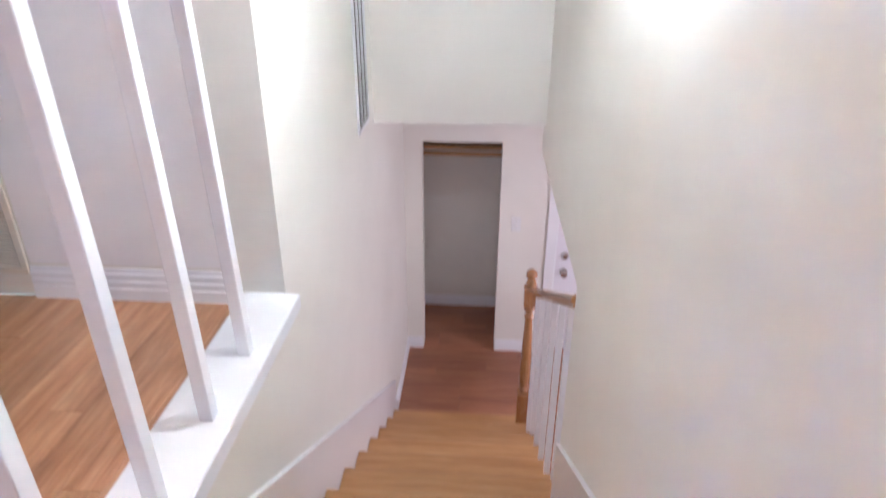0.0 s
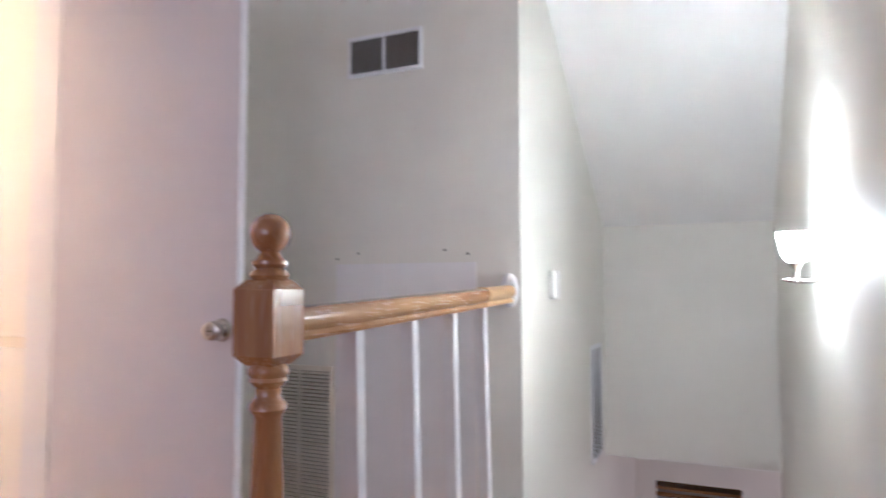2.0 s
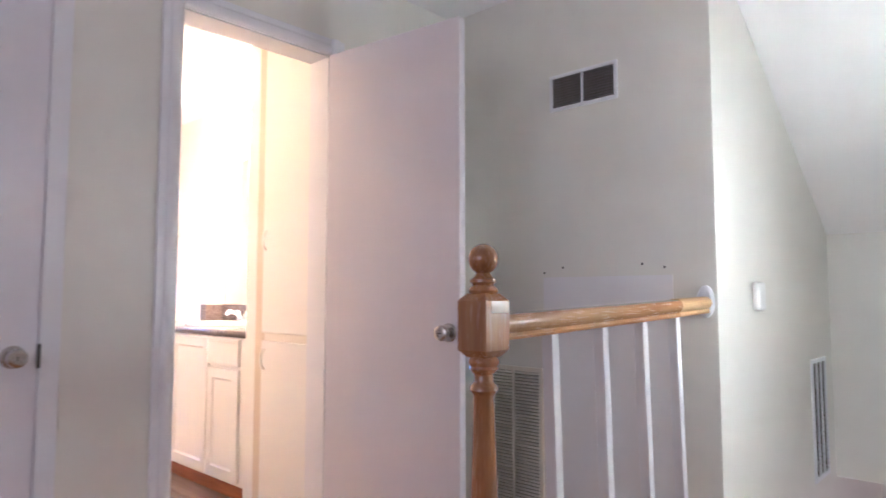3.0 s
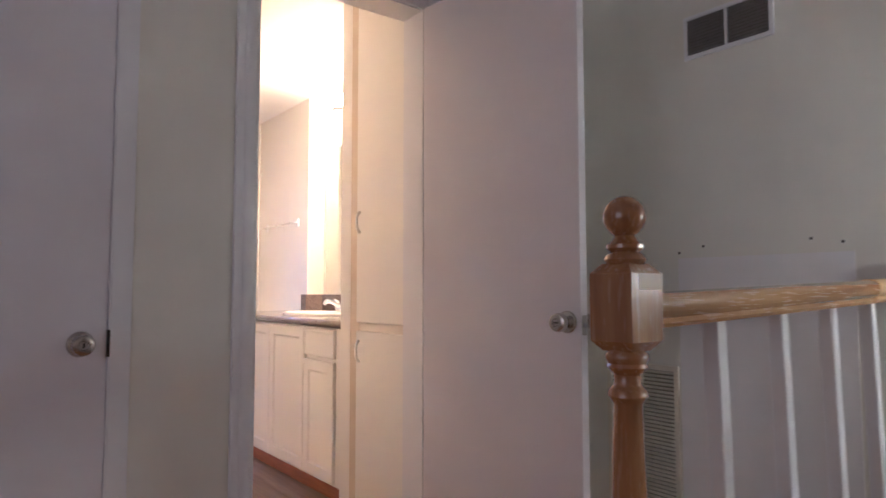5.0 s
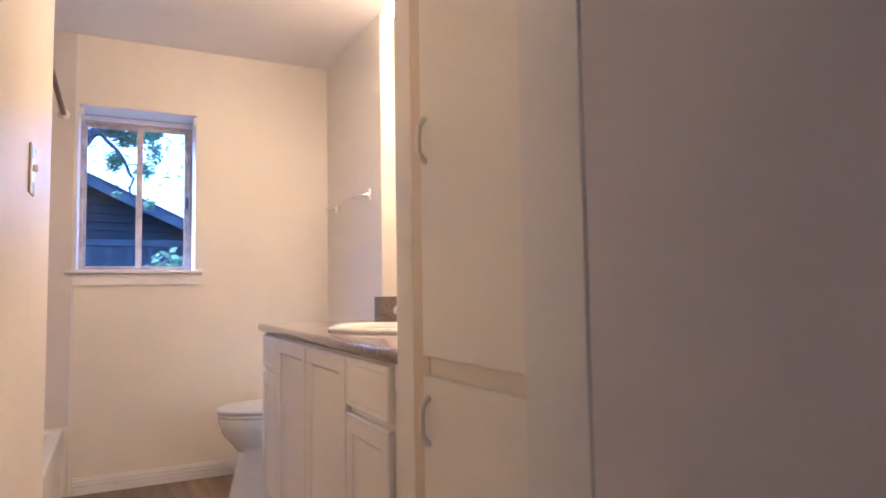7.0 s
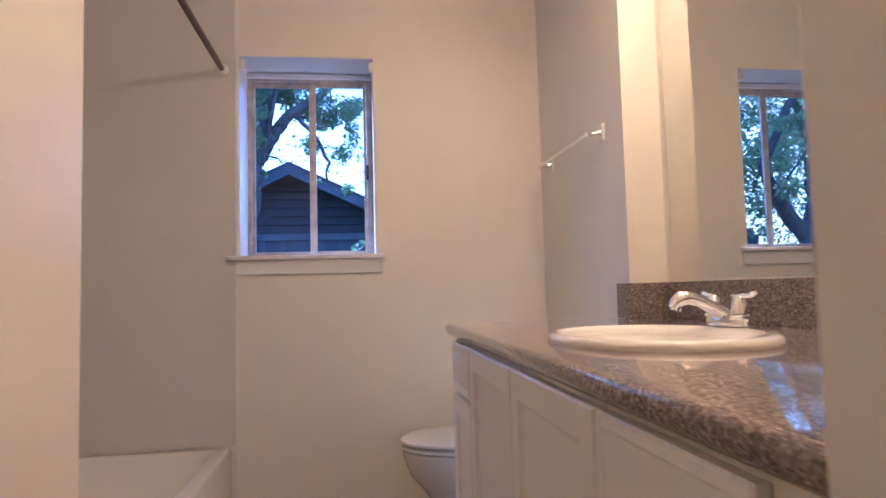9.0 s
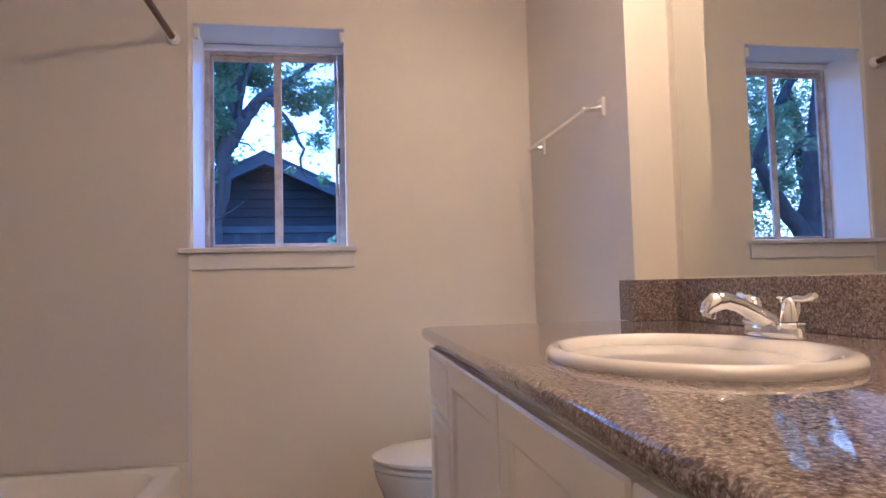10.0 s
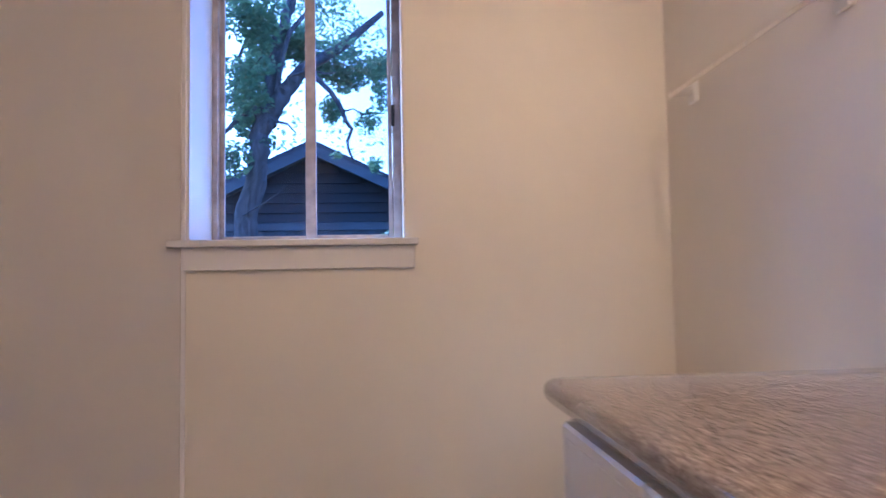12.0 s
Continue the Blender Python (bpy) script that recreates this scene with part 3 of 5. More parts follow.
def door_frame(name, y0, y1, top, label, w=0.07, moulded=True):
    """Jamb and hall-side casing of an opening in the wall between hall and bathroom."""
    fr = thing(name, (0, 0, 0), label, "door frame", kind="structure")
    t = 0.013
    for a, b in ((y0, y0 + t), (y1 - t, y1)):
        part("jamb", boxes(((BATH_FACE - 0.004, a + 0.0005, 0), (DOOR_FACE + 0.001, b - 0.0005, top - t))), TRIM, fr, soft=False)
    part("head_jamb", boxes(((BATH_FACE - 0.004, y0 + 0.0005, top - t + 0.0005), (DOOR_FACE + 0.001, y1 - 0.0005, top - 0.0005))), TRIM, fr, soft=False)
    prof = casing_profile(w) if moulded else [(0, 0), (0, 0.0025), (w, 0.0025), (w, 0)]
    f = DOOR_FACE + 0.0015
    part("casing", sweep([(f + o, y0 + t * 0.6 - u) for u, o in prof], "z", 0, top + w * 0.9), TRIM, fr)
    part("casing", sweep([(f + o, y1 - t * 0.6 + u) for u, o in prof], "z", 0, top + w * 0.9), TRIM, fr)
    part("head_casing", sweep([(f + o, top - t * 0.6 + u) for u, o in prof], "y", y0 + t * 0.6 + 0.0005, y1 - t * 0.6 - 0.0005), TRIM, fr)
    return fr


bath_frame = door_frame("door_frame_1", 0.243, 0.885, 2.075, "glossy white rounded casing round the bathroom doorway")
part("strike_plate", boxes(((-1.160, 0.2555, 0.875), (-1.125, 0.2578, 0.945)), bevel=0.0004), DARK, bath_frame, "dark strike plate", soft=False)
part("door_stop", boxes(((-1.205, 0.2562, 0), (-1.168, 0.272, 2.06)), bevel=0.003), TRIM, bath_frame, soft=False)
door_frame("door_frame_2", -0.80, -0.13, 2.065, "flat white casing round the closet door", 0.05, False)

# the front door at the foot of the stairs
front = thing("door_3", (1.325, FOOT_Y + 0.03, LOW + 0.012), "white front door with deadbolt and knob, closed", "door", kind="structure")
part("door_slab", boxes(((0, 0, 0), (0.86, 0.04, 1.94)), bevel=0.002), DOOR, front, soft=False)
knob(front, (0.065, 0.0, 0.72), (0, -1, 0))
part("deadbolt", lathe([(0.0, -0.03), (0.018, -0.03), (0.028, -0.018), (0.032, -0.002), (0.0, 0.0)], 24, "Y", (0.065, 0, 0.86)), NICKEL, front, "brushed nickel deadbolt")
ff = thing("door_frame_3", (0, 0, 0), "white casing round the front door", "door frame", kind="structure")
part("casing", boxes(((1.235, FOOT_Y - 0.016, LOW), (1.312, FOOT_Y - 0.0005, -0.08)), bevel=0.003), TRIM, ff, soft=False)
part("head_casing", boxes(((1.3125, FOOT_Y - 0.016, -0.155), (2.25, FOOT_Y - 0.0005, -0.08)), bevel=0.003), TRIM, ff, soft=False)
part("jamb", boxes(((1.3105, FOOT_Y, LOW), (1.322, FOOT_Y + 0.118, -0.151))), TRIM, ff, soft=False)
shelf = thing("closet_shelf", (0, 0, 0), "brown wooden closet shelf above a hanging rod", "shelf")
part("board", boxes(((ST_L + 0.001, 4.86, -0.52), (1.199, 5.199, -0.50))), OAK_Y, shelf, soft=False)
part("hanging_rod", tube([(ST_L + 0.001, 4.92, -0.575), (1.199, 4.92, -0.575)], 0.016), OAK_Y, shelf)


# ---- vents ----
def vent(name, at, turn, w, h, bays, slats, slat_mat, label, border=0.018, depth=0.010, tilt=-50):
    """A louvred grille that lies in the local xz plane and faces local -y."""
    v = thing(name, at, label, "vent", turn=turn)
    part("backing", boxes(((0.004, -0.0015, 0.004), (w - 0.004, -0.0005, h - 0.004))), DUCT_PALE if slat_mat is LOUVRE else DUCT, v, "flat sheet coloured as the shaded duct behind", soft=False)
    for lo, hi in (((0, 0), (w, border)), ((0, h - border), (w, h)), ((0, border), (border, h - border)), ((w - border, border), (w, h - border))):
        part("frame", boxes(((lo[0], -depth, lo[1]), (hi[0], -0.0006, hi[1])), bevel=0.0012, segs=1), LOUVRE if slat_mat is LOUVRE else TRIM, v, soft=False)
    inner = w - 2 * border
    bar = 0.011
    cell = (inner - bar * (bays - 1)) / bays
    for b in range(1, bays):
        x = border + b * cell + (b - 1) * bar
        part("mullion", boxes(((x, -depth, border), (x + bar, -0.0006, h - border))), LOUVRE if slat_mat is LOUVRE else TRIM, v, soft=False)
    pitch = (h - 2 * border) / slats
    bm = boxes(((0, -0.5 * pitch * 1.05, 0), (cell, 0.5 * pitch * 1.05, 0.001)))
    bmesh.ops.rotate(bm, cent=(0, 0, 0), matrix=Matrix.Rotation(radians(tilt), 3, "X"), verts=bm.verts[:])
    me = bpy.data.meshes.new("slat")
    bm.to_mesh(me), bm.free()
    me.materials.append(slat_mat)
    for b in range(bays):
        for s in range(slats):
            piece("slat", me, v, (border + b * (cell + bar), -0.006, border + pitch * (s + 0.5)))
    return v


vent("supply_vent", (-0.532, GRILLE_Y, 1.870), 0, 0.324, 0.160, 2, 11, LOUVRE_SHADED, "supply vent high on the wall, white frame, slats darkened for shade", 0.015, tilt=-30)
vent("return_vent", (-0.905, GRILLE_Y, 0.075), 0, 0.318, 0.675, 2, 44, LOUVRE, "cream louvred return-air grille near the floor", 0.02, tilt=28)
vent("stair_vent", (ST_L, 2.845, 0.155), 90, 0.27, 0.595, 3, 26, LOUVRE_DARK, "white framed return vent on the stairwell wall", 0.02, tilt=-35)


def switch_plate(name, at, turn, label):
    s = thing(name, at, label, "light switch", turn=turn)
    part("plate", boxes(((-0.036, -0.006, -0.058), (0.036, -0.0005, 0.058)), bevel=0.003), GLOSSY_PLASTIC, s)
    part("toggle", boxes(((-0.005, -0.016, -0.004), (0.005, -0.005, 0.012)), bevel=0.002), PLASTIC, s)
    for z in (-0.03, 0.03):
        part("screw", lathe([(0.0, -0.0075), (0.003, -0.007), (0.0032, -0.006), (0.0, -0.0055)], 8, "Y", (0, 0, z)), BRASS, s)
    return s


bell = thing("door_chime", (ST_L, 2.055, 1.064), "white rounded wall chime on the stairwell wall", "wall chime", turn=90)
bm = boxes(((-0.040, -0.032, -0.058), (0.040, -0.0005, 0.058)), bevel=0.012, segs=3)
part("cover", bm, PLASTIC, bell)
switch_plate("light_switch", (1.0, FOOT_Y, -0.98), 0, "white light switch plate by the closet")
switch_plate("light_switch", (-2.265, SWITCH_Y, 1.315), 180, "white toggle light switch on the bathroom wall")

# ---- wall sconce ----
sc = thing("wall_sconce", (ST_R, 1.425, 1.12), "lit wall sconce with a frosted shade on a chrome bracket", "wall lamp", turn=-90)
part("back_plate", loft([[(-w, -d, z), (w, -d, z), (w, -0.0005, z), (-w, -0.0005, z)] for w, d, z in ((0.006, 0.004, -0.075), (0.018, 0.012, -0.062), (0.026, 0.016, -0.01), (0.022, 0.014, 0.03), (0.010, 0.006, 0.05))]), CHROME, sc)
part("arm", tube([(0, -0.012, -0.040), (0, -0.040, -0.050), (0, -0.072, -0.048), (0, -0.092, -0.046), (0, -0.105, -0.045)], [0.009, 0.006, 0.007, 0.005, 0.002], 12), NICKEL, sc)
part("stem", lathe([(0.0, -0.055), (0.009, -0.053), (0.010, -0.045), (0.006, -0.038), (0.006, -0.020), (0.016, -0.008), (0.018, 0.0), (0.0, 0.0)], 20, "Z", (0, -0.072, 0.0)), NICKEL, sc)
part("shade", lathe([(0.0, 0.001), (0.018, 0.002), (0.027, 0.009), (0.035, 0.028), (0.039, 0.052), (0.044, 0.078), (0.040, 0.078), (0.034, 0.054), (0.030, 0.030), (0.022, 0.013), (0.0, 0.008)], 28, "Z", (0, -0.072, 0.0)), SHADE_GLOW, sc, "glowing frosted glass shade")

# unseen window behind the walk, added to hold the hall light
hw = thing("added_window_2", (0, 0, 0), "unseen white framed window added to hold the hall light", "window", kind="structure")
for lo, hi in (((-0.35, 0.8), (1.25, 0.85)), ((-0.35, 2.05), (1.25, 2.1)), ((-0.35, 0.85), (-0.30, 2.05)), ((1.20, 0.85), (1.25, 2.05)), ((0.43, 0.85), (0.47, 2.05))):
    part("window_frame", boxes(((lo[0] + 0.001, -2.79, lo[1] + 0.001), (hi[0] - 0.001, -2.74, hi[1] - 0.001))), TRIM, hw, soft=False)

# opaque sheet added behind the lamp so that no blue sky light enters
part("sky_blocker", boxes(((-0.299, -2.77, 0.851), (1.199, -2.765, 2.049))), PLASTIC, hw, "white sheet added to keep the sky's light out", soft=False)
# unseen entry window, added for the lamp in its opening
ew = thing("added_window_3", (0, 0, 0), "unseen entry window added to light the stair foot", "window", kind="structure")
# same added sheet, shuts the sky out of the entry opening
part("sky_blocker", boxes(((3.04, 2.501, -1.549), (3.05, 3.499, -0.351))), PLASTIC, ew, "white sheet added to keep the sky's light out", soft=False)

# ---- bathroom shell ----
wall("wall_window", "y", (WIN_WALL - 0.27, WIN_WALL), (-0.72, 1.82), (0, BATH_Z + 0.1), [(0.197, 0.798, 1.145, 2.062)], WALL_BATH,
     "cream painted bathroom wall with a window")
wall("wall_towel", "x", (TOWEL_Y, 1.82), (WIN_WALL, -3.505), (0, BATH_Z + 0.1), [], WALL_BATH, "cream painted wall with a towel bar")
wall("wall_mirror", "x", (MIRROR_Y, 1.82), (-3.505, BATH_FACE), (0, BATH_Z + 0.1), [], WALL_BATH, "cream painted wall behind the mirror")
wall("wall_switch", "x", (SWITCH_Y - 0.12, SWITCH_Y), (-2.76, BATH_FACE - 0.0), (0, BATH_Z + 0.1), [], WALL_BATH, "cream painted wall with a light switch")
wall("wall_tub_end", "y", (-2.76, -2.64), (-0.60, SWITCH_Y - 0.12), (0, BATH_Z + 0.1), [], WALL_BATH, "cream painted wall at the end of the tub")
wall("wall_tub_back", "x", (-0.72, -0.60), (WIN_WALL, -2.64), (0, BATH_Z + 0.1), [], WALL_BATH, "wall behind the bathtub")
structure("ceiling_bath", boxes(((WIN_WALL, -0.60, BATH_Z), (BATH_FACE, MIRROR_Y, BATH_Z + 0.1))), CEIL, "white bathroom ceiling", "ceiling")
bath_floor = structure("floor_bath", boxes(((WIN_WALL, -0.60, -0.2), (BATH_FACE, MIRROR_Y, -0.012))), DARK, "grey-brown vinyl plank floor of the bathroom", "floor")
baseboard("baseboard_window", "y", WIN_WALL, 1, (0.21, TOWEL_Y), height=0.085)
baseboard("baseboard_towel", "x", TOWEL_Y, -1, (WIN_WALL + 0.015, -3.51), height=0.085)
baseboard("baseboard_switch", "x", SWITCH_Y, 1, (-2.72, BATH_FACE - 0.01), height=0.085)

# ---- window ----
win = thing("window_1", (0, 0, 0), "weathered aluminium sliding window in a deep white reveal", "window", kind="structure")
wx = WIN_WALL - 0.265
Y0, Y1, Z0, Z1 = 0.197, 0.798, 1.145, 2.062
rev = 0.006
part("reveal", boxes(((wx, Y0 + 0.0005, Z0 + 0.02), (WIN_WALL - 0.001, Y0 + rev, Z1 - rev))), TRIM, win, soft=False)
part("reveal", boxes(((wx, Y1 - rev, Z0 + 0.02), (WIN_WALL - 0.001, Y1 - 0.0005, Z1 - rev))), TRIM, win, soft=False)
part("reveal", boxes(((wx, Y0 + 0.0005, Z1 - rev + 0.0003), (WIN_WALL - 0.001, Y1 - 0.0005, Z1 - 0.0005))), TRIM, win, soft=False)
part("window_sill", boxes(((wx, Y0 + 0.001, Z0 + 0.001), (WIN_WALL - 0.001, Y1 - 0.001, Z0 + 0.0195))), TRIM, win, soft=False)
part("stool", boxes(((WIN_WALL + 0.0005, 0.150, Z0 + 0.001), (WIN_WALL + 0.032, 0.832, Z0 + 0.0195)), bevel=0.003), TRIM, win, soft=False)
part("apron", boxes(((WIN_WALL + 0.0005, 0.19, 1.082), (WIN_WALL + 0.014, 0.822, Z0)), bevel=0.002), TRIM, win, soft=False)
fx = wx + 0.045
a0, a1, b0, b1 = Y0 + rev, Y1 - rev, Z0 + 0.0195, Z1 - rev
for lo, hi in (((a0, b0), (a0 + 0.018, b1)), ((a1 - 0.028, b0), (a1, b1)), ((a0 + 0.018, b1 - 0.040), (a1 - 0.028, b1)), ((a0 + 0.018, b0), (a1 - 0.028, b0 + 0.012))):
    part("window_frame", boxes(((wx + 0.002, lo[0] + 0.0003, lo[1] + 0.0003), (fx, hi[0] - 0.0003, hi[1] - 0.0003)), bevel=0.002, segs=1), ALU, win, "weathered aluminium frame", soft=False)
part("head_batten", boxes(((fx, a0, b1 - 0.028), (fx + 0.018, a1, b1 - 0.003)), bevel=0.002), TRIM, win, "chipped white batten", soft=False)


def sash(y0, y1, x0, x1, stiles):
    s = None
    z0, z1 = b0 + 0.013, b1 - 0.041
    for k, (lo, hi) in enumerate((((y0, z0), (y0 + stiles[0], z1)), ((y1 - stiles[1], z0), (y1, z1)),
                                  ((y0 + stiles[0], z1 - 0.022), (y1 - stiles[1], z1)), ((y0 + stiles[0], z0), (y1 - stiles[1], z0 + 0.018)))):
        if s is None:
            s = part("sash", boxes(((x0, lo[0], lo[1]), (x1, hi[0], hi[1])), bevel=0.0015, segs=1), ALU, win, "weathered aluminium sash", soft=False)
        else:
            part("sash_rail", boxes(((x0, lo[0] + 0.0003, lo[1]), (x1, hi[0] - 0.0003, hi[1])), bevel=0.0015, segs=1), ALU, s, soft=False)
    pane = part("pane", boxes((((x0 + x1) / 2 - 0.002, y0 + stiles[0] - 0.004, z0 + 0.014), ((x0 + x1) / 2 + 0.002, y1 - stiles[1] + 0.004, z1 - 0.018))), GLASS, s, "glass tinted with the daylight's blue", soft=False)
    pane.visible_shadow = False


sash(a0 + 0.0185, 0.506, wx + 0.006, wx + 0.02, (0.014, 0.016))
sash(0.490, a1 - 0.0285, wx + 0.024, wx + 0.040, (0.033, 0.014))
part("sash_latch", boxes(((fx - 0.004, a1 - 0.030, 1.54), (fx + 0.006, a1 - 0.020, 1.61)), bevel=0.002), DARK, win, "dark sash latch", soft=False)
for y in (Y0 + 0.012, Y1 - 0.020):
    br = thing("blind_bracket", (WIN_WALL, y, 2.020), "small white blind bracket at the window's top corner", "bracket", "blind brackets")
    part("back", boxes(((-0.022, -0.004, -0.022), (0.004, 0.016, 0.022)), bevel=0.002), PLASTIC, br, soft=False)
    part("hook", boxes(((0.004, 0.0, -0.018), (0.014, 0.010, 0.0)), bevel=0.002), PLASTIC, br, soft=False)

# ---- exhaust fan ----
fan = thing("exhaust_fan", (-3.42, 0.43, BATH_Z), "white square exhaust fan grille in the bathroom ceiling", "ceiling fan vent")
part("frame", boxes(((-0.13, -0.13, -0.018), (0.13, 0.13, -0.0005)), bevel=0.006), PLASTIC, fan)
for k in range(9):
    part("slat", boxes(((-0.105, -0.098 + 0.0235 * k, -0.024), (0.105, -0.088 + 0.0235 * k, -0.0185))), PLASTIC, fan, soft=False)

# ---- bathtub ----
tub = thing("bathtub", (0, 0, 0), "white enamelled bathtub in its alcove", "bathtub")
TX0, TX1, TY0, TY1, TZ = WIN_WALL + 0.006, -2.766, -0.594, 0.165, 0.352
bm = bmesh.new()


def tub_ring(inset_x, inset_y, z, corner, n=6):
    x0, x1, y0, y1 = TX0 + inset_x, TX1 - inset_x, TY0 + inset_y, TY1 - inset_y
    ring = []
    for cx, cy, a0_ in ((x1 - corner, y1 - corner, 0), (x0 + corner, y1 - corner, 90), (x0 + corner, y0 + corner, 180), (x1 - corner, y0 + corner, 270)):
        for i in range(n):
            a = radians(a0_ + 90 * i / (n - 1))
            ring.append(bm.verts.new((cx + corner * math.cos(a), cy + corner * math.sin(a), z)))
    return ring


rings = [tub_ring(0, 0, 0.0, 0.01), tub_ring(0, 0, TZ - 0.02, 0.012), tub_ring(0.004, 0.004, TZ - 0.005, 0.014), tub_ring(0.014, 0.014, TZ, 0.02), tub_ring(0.055, 0.055, TZ, 0.10),
         tub_ring(0.066, 0.066, TZ - 0.006, 0.11), tub_ring(0.075, 0.072, TZ - 0.03, 0.12), tub_ring(0.13, 0.11, 0.14, 0.16), tub_ring(0.18, 0.15, 0.09, 0.18), tub_ring(0.30, 0.25, 0.075, 0.12)]
for a, b in zip(rings, rings[1:]):
    for i in range(len(a)):
        j = (i + 1) % len(a)
        bm.faces.new((a[i], a[j], b[j], b[i]))
bm.faces.new(rings[-1])
bmesh.ops.recalc_face_normals(bm, faces=bm.faces[:])
part("basin", bm, ACRYLIC, tub)
part("drain", lathe([(0.0, 0.004), (0.03, 0.004), (0.034, 0.0), (0.0, 0.0)], 20, "Z", (-2.98, -0.21, 0.076)), CHROME, tub)
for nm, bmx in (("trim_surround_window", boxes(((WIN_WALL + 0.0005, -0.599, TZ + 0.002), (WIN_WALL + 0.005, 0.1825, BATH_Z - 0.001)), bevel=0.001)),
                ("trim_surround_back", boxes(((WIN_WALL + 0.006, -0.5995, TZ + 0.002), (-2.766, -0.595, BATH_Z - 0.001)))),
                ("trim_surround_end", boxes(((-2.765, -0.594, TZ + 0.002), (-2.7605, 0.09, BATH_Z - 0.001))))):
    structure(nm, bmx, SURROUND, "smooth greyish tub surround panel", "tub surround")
structure("trim_surround_edge", boxes(((WIN_WALL + 0.0005, 0.183, 0.0), (WIN_WALL + 0.006, 0.1955, BATH_Z - 0.002)), bevel=0.002), TRIM, "white edge strip beside the tub surround", "trim")
rod = thing("shower_rod", (0, 0, 0), "bronze shower curtain rod on white end flanges", "shower rod")
part("rod", tube([(WIN_WALL + 0.02, 0.132, 1.99), (-2.78, 0.132, 1.99)], 0.0125, 16), ROD, rod)
part("flange", lathe([(0.0, 0.0), (0.028, 0.0), (0.028, 0.008), (0.019, 0.024), (0.0, 0.026)], 20, "X", (WIN_WALL + 0.0055, 0.132, 1.99)), PLASTIC, rod, "white end flange")
part("flange", lathe([(0.0, 0.0), (0.028, 0.0), (0.028, -0.008), (0.019, -0.024), (0.0, -0.026)], 20, "X", (-2.7655, 0.06, 1.99)), PLASTIC, rod, "white end flange")

# ---- vanity ----
VX0, VX1, VF, CT = -3.515, -1.905, 1.004, 0.887
van = thing("vanity_cabinet", (0, 0, 0), "white vanity cabinet with panelled doors and drawers", "cabinet")
part("body", boxes(((VX0, VF, 0.10), (-2.3312, MIRROR_Y - 0.002, 0.852)), ((-2.3248, VF, 0.10), (VX1, MIRROR_Y - 0.002, 0.852))), CABINET, van, soft=False)
part("toe_kick", boxes(((VX0 + 0.01, VF + 0.055, 0.0005), (VX1, VF + 0.07, 0.0995))), KICK, van, "reddish wooden toe kick", soft=False)


def panel_front(x0, x1, z0, z1, raised=True, stile=0.052):
    """A frame-and-panel cabinet front on the vanity's face: one mesh, with a sunken field."""
    bm = bmesh.new()
    t = 0.018
    ys = [VF - 0.0005, VF - t]
    loops = [(0, 0, ys[0]), (0, 0, ys[1] + 0.004), (0.004, 0.004, ys[1])]
    if raised:
        loops += [(stile, stile, ys[1]), (stile + 0.006, stile + 0.006, ys[1] + 0.006), (stile + 0.012, stile + 0.012, ys[1] + 0.008)]
    else:
        loops += [(0.016, 0.016, ys[1]), (0.02, 0.02, ys[1] + 0.002)]
    rr = []
    for ix, iz, y in loops:
        rr.append([bm.verts.new(c) for c in ((x0 + ix, y, z0 + iz), (x1 - ix, y, z0 + iz), (x1 - ix, y, z1 - iz), (x0 + ix, y, z1 - iz))])
    for a, b in zip(rr, rr[1:]):
        for i in range(4):
            j = (i + 1) % 4
            bm.faces.new((a[i], a[j], b[j], b[i]))
    bm.faces.new(rr[-1])
    bm.faces.new(rr[0][::-1])
    bmesh.ops.recalc_face_normals(bm, faces=bm.faces[:])
    return bm


for x0, x1 in ((-3.495, -3.215), (-2.325, -2.005)):
    part("drawer", panel_front(x0, x1, 0.700, 0.838, False), CABINET, van, soft=False)
    part("door", panel_front(x0, x1, 0.115, 0.682), CABINET, van, soft=False)
for x0, x1 in ((-3.209, -2.770), (-2.766, -2.331)):
    part("door", panel_front(x0, x1, 0.115, 0.838), CABINET, van, soft=False)

counter = thing("countertop", (0, 0, 0), "speckled brown stone-look countertop with backsplash", "countertop")
SINK = (-2.692, 1.25)


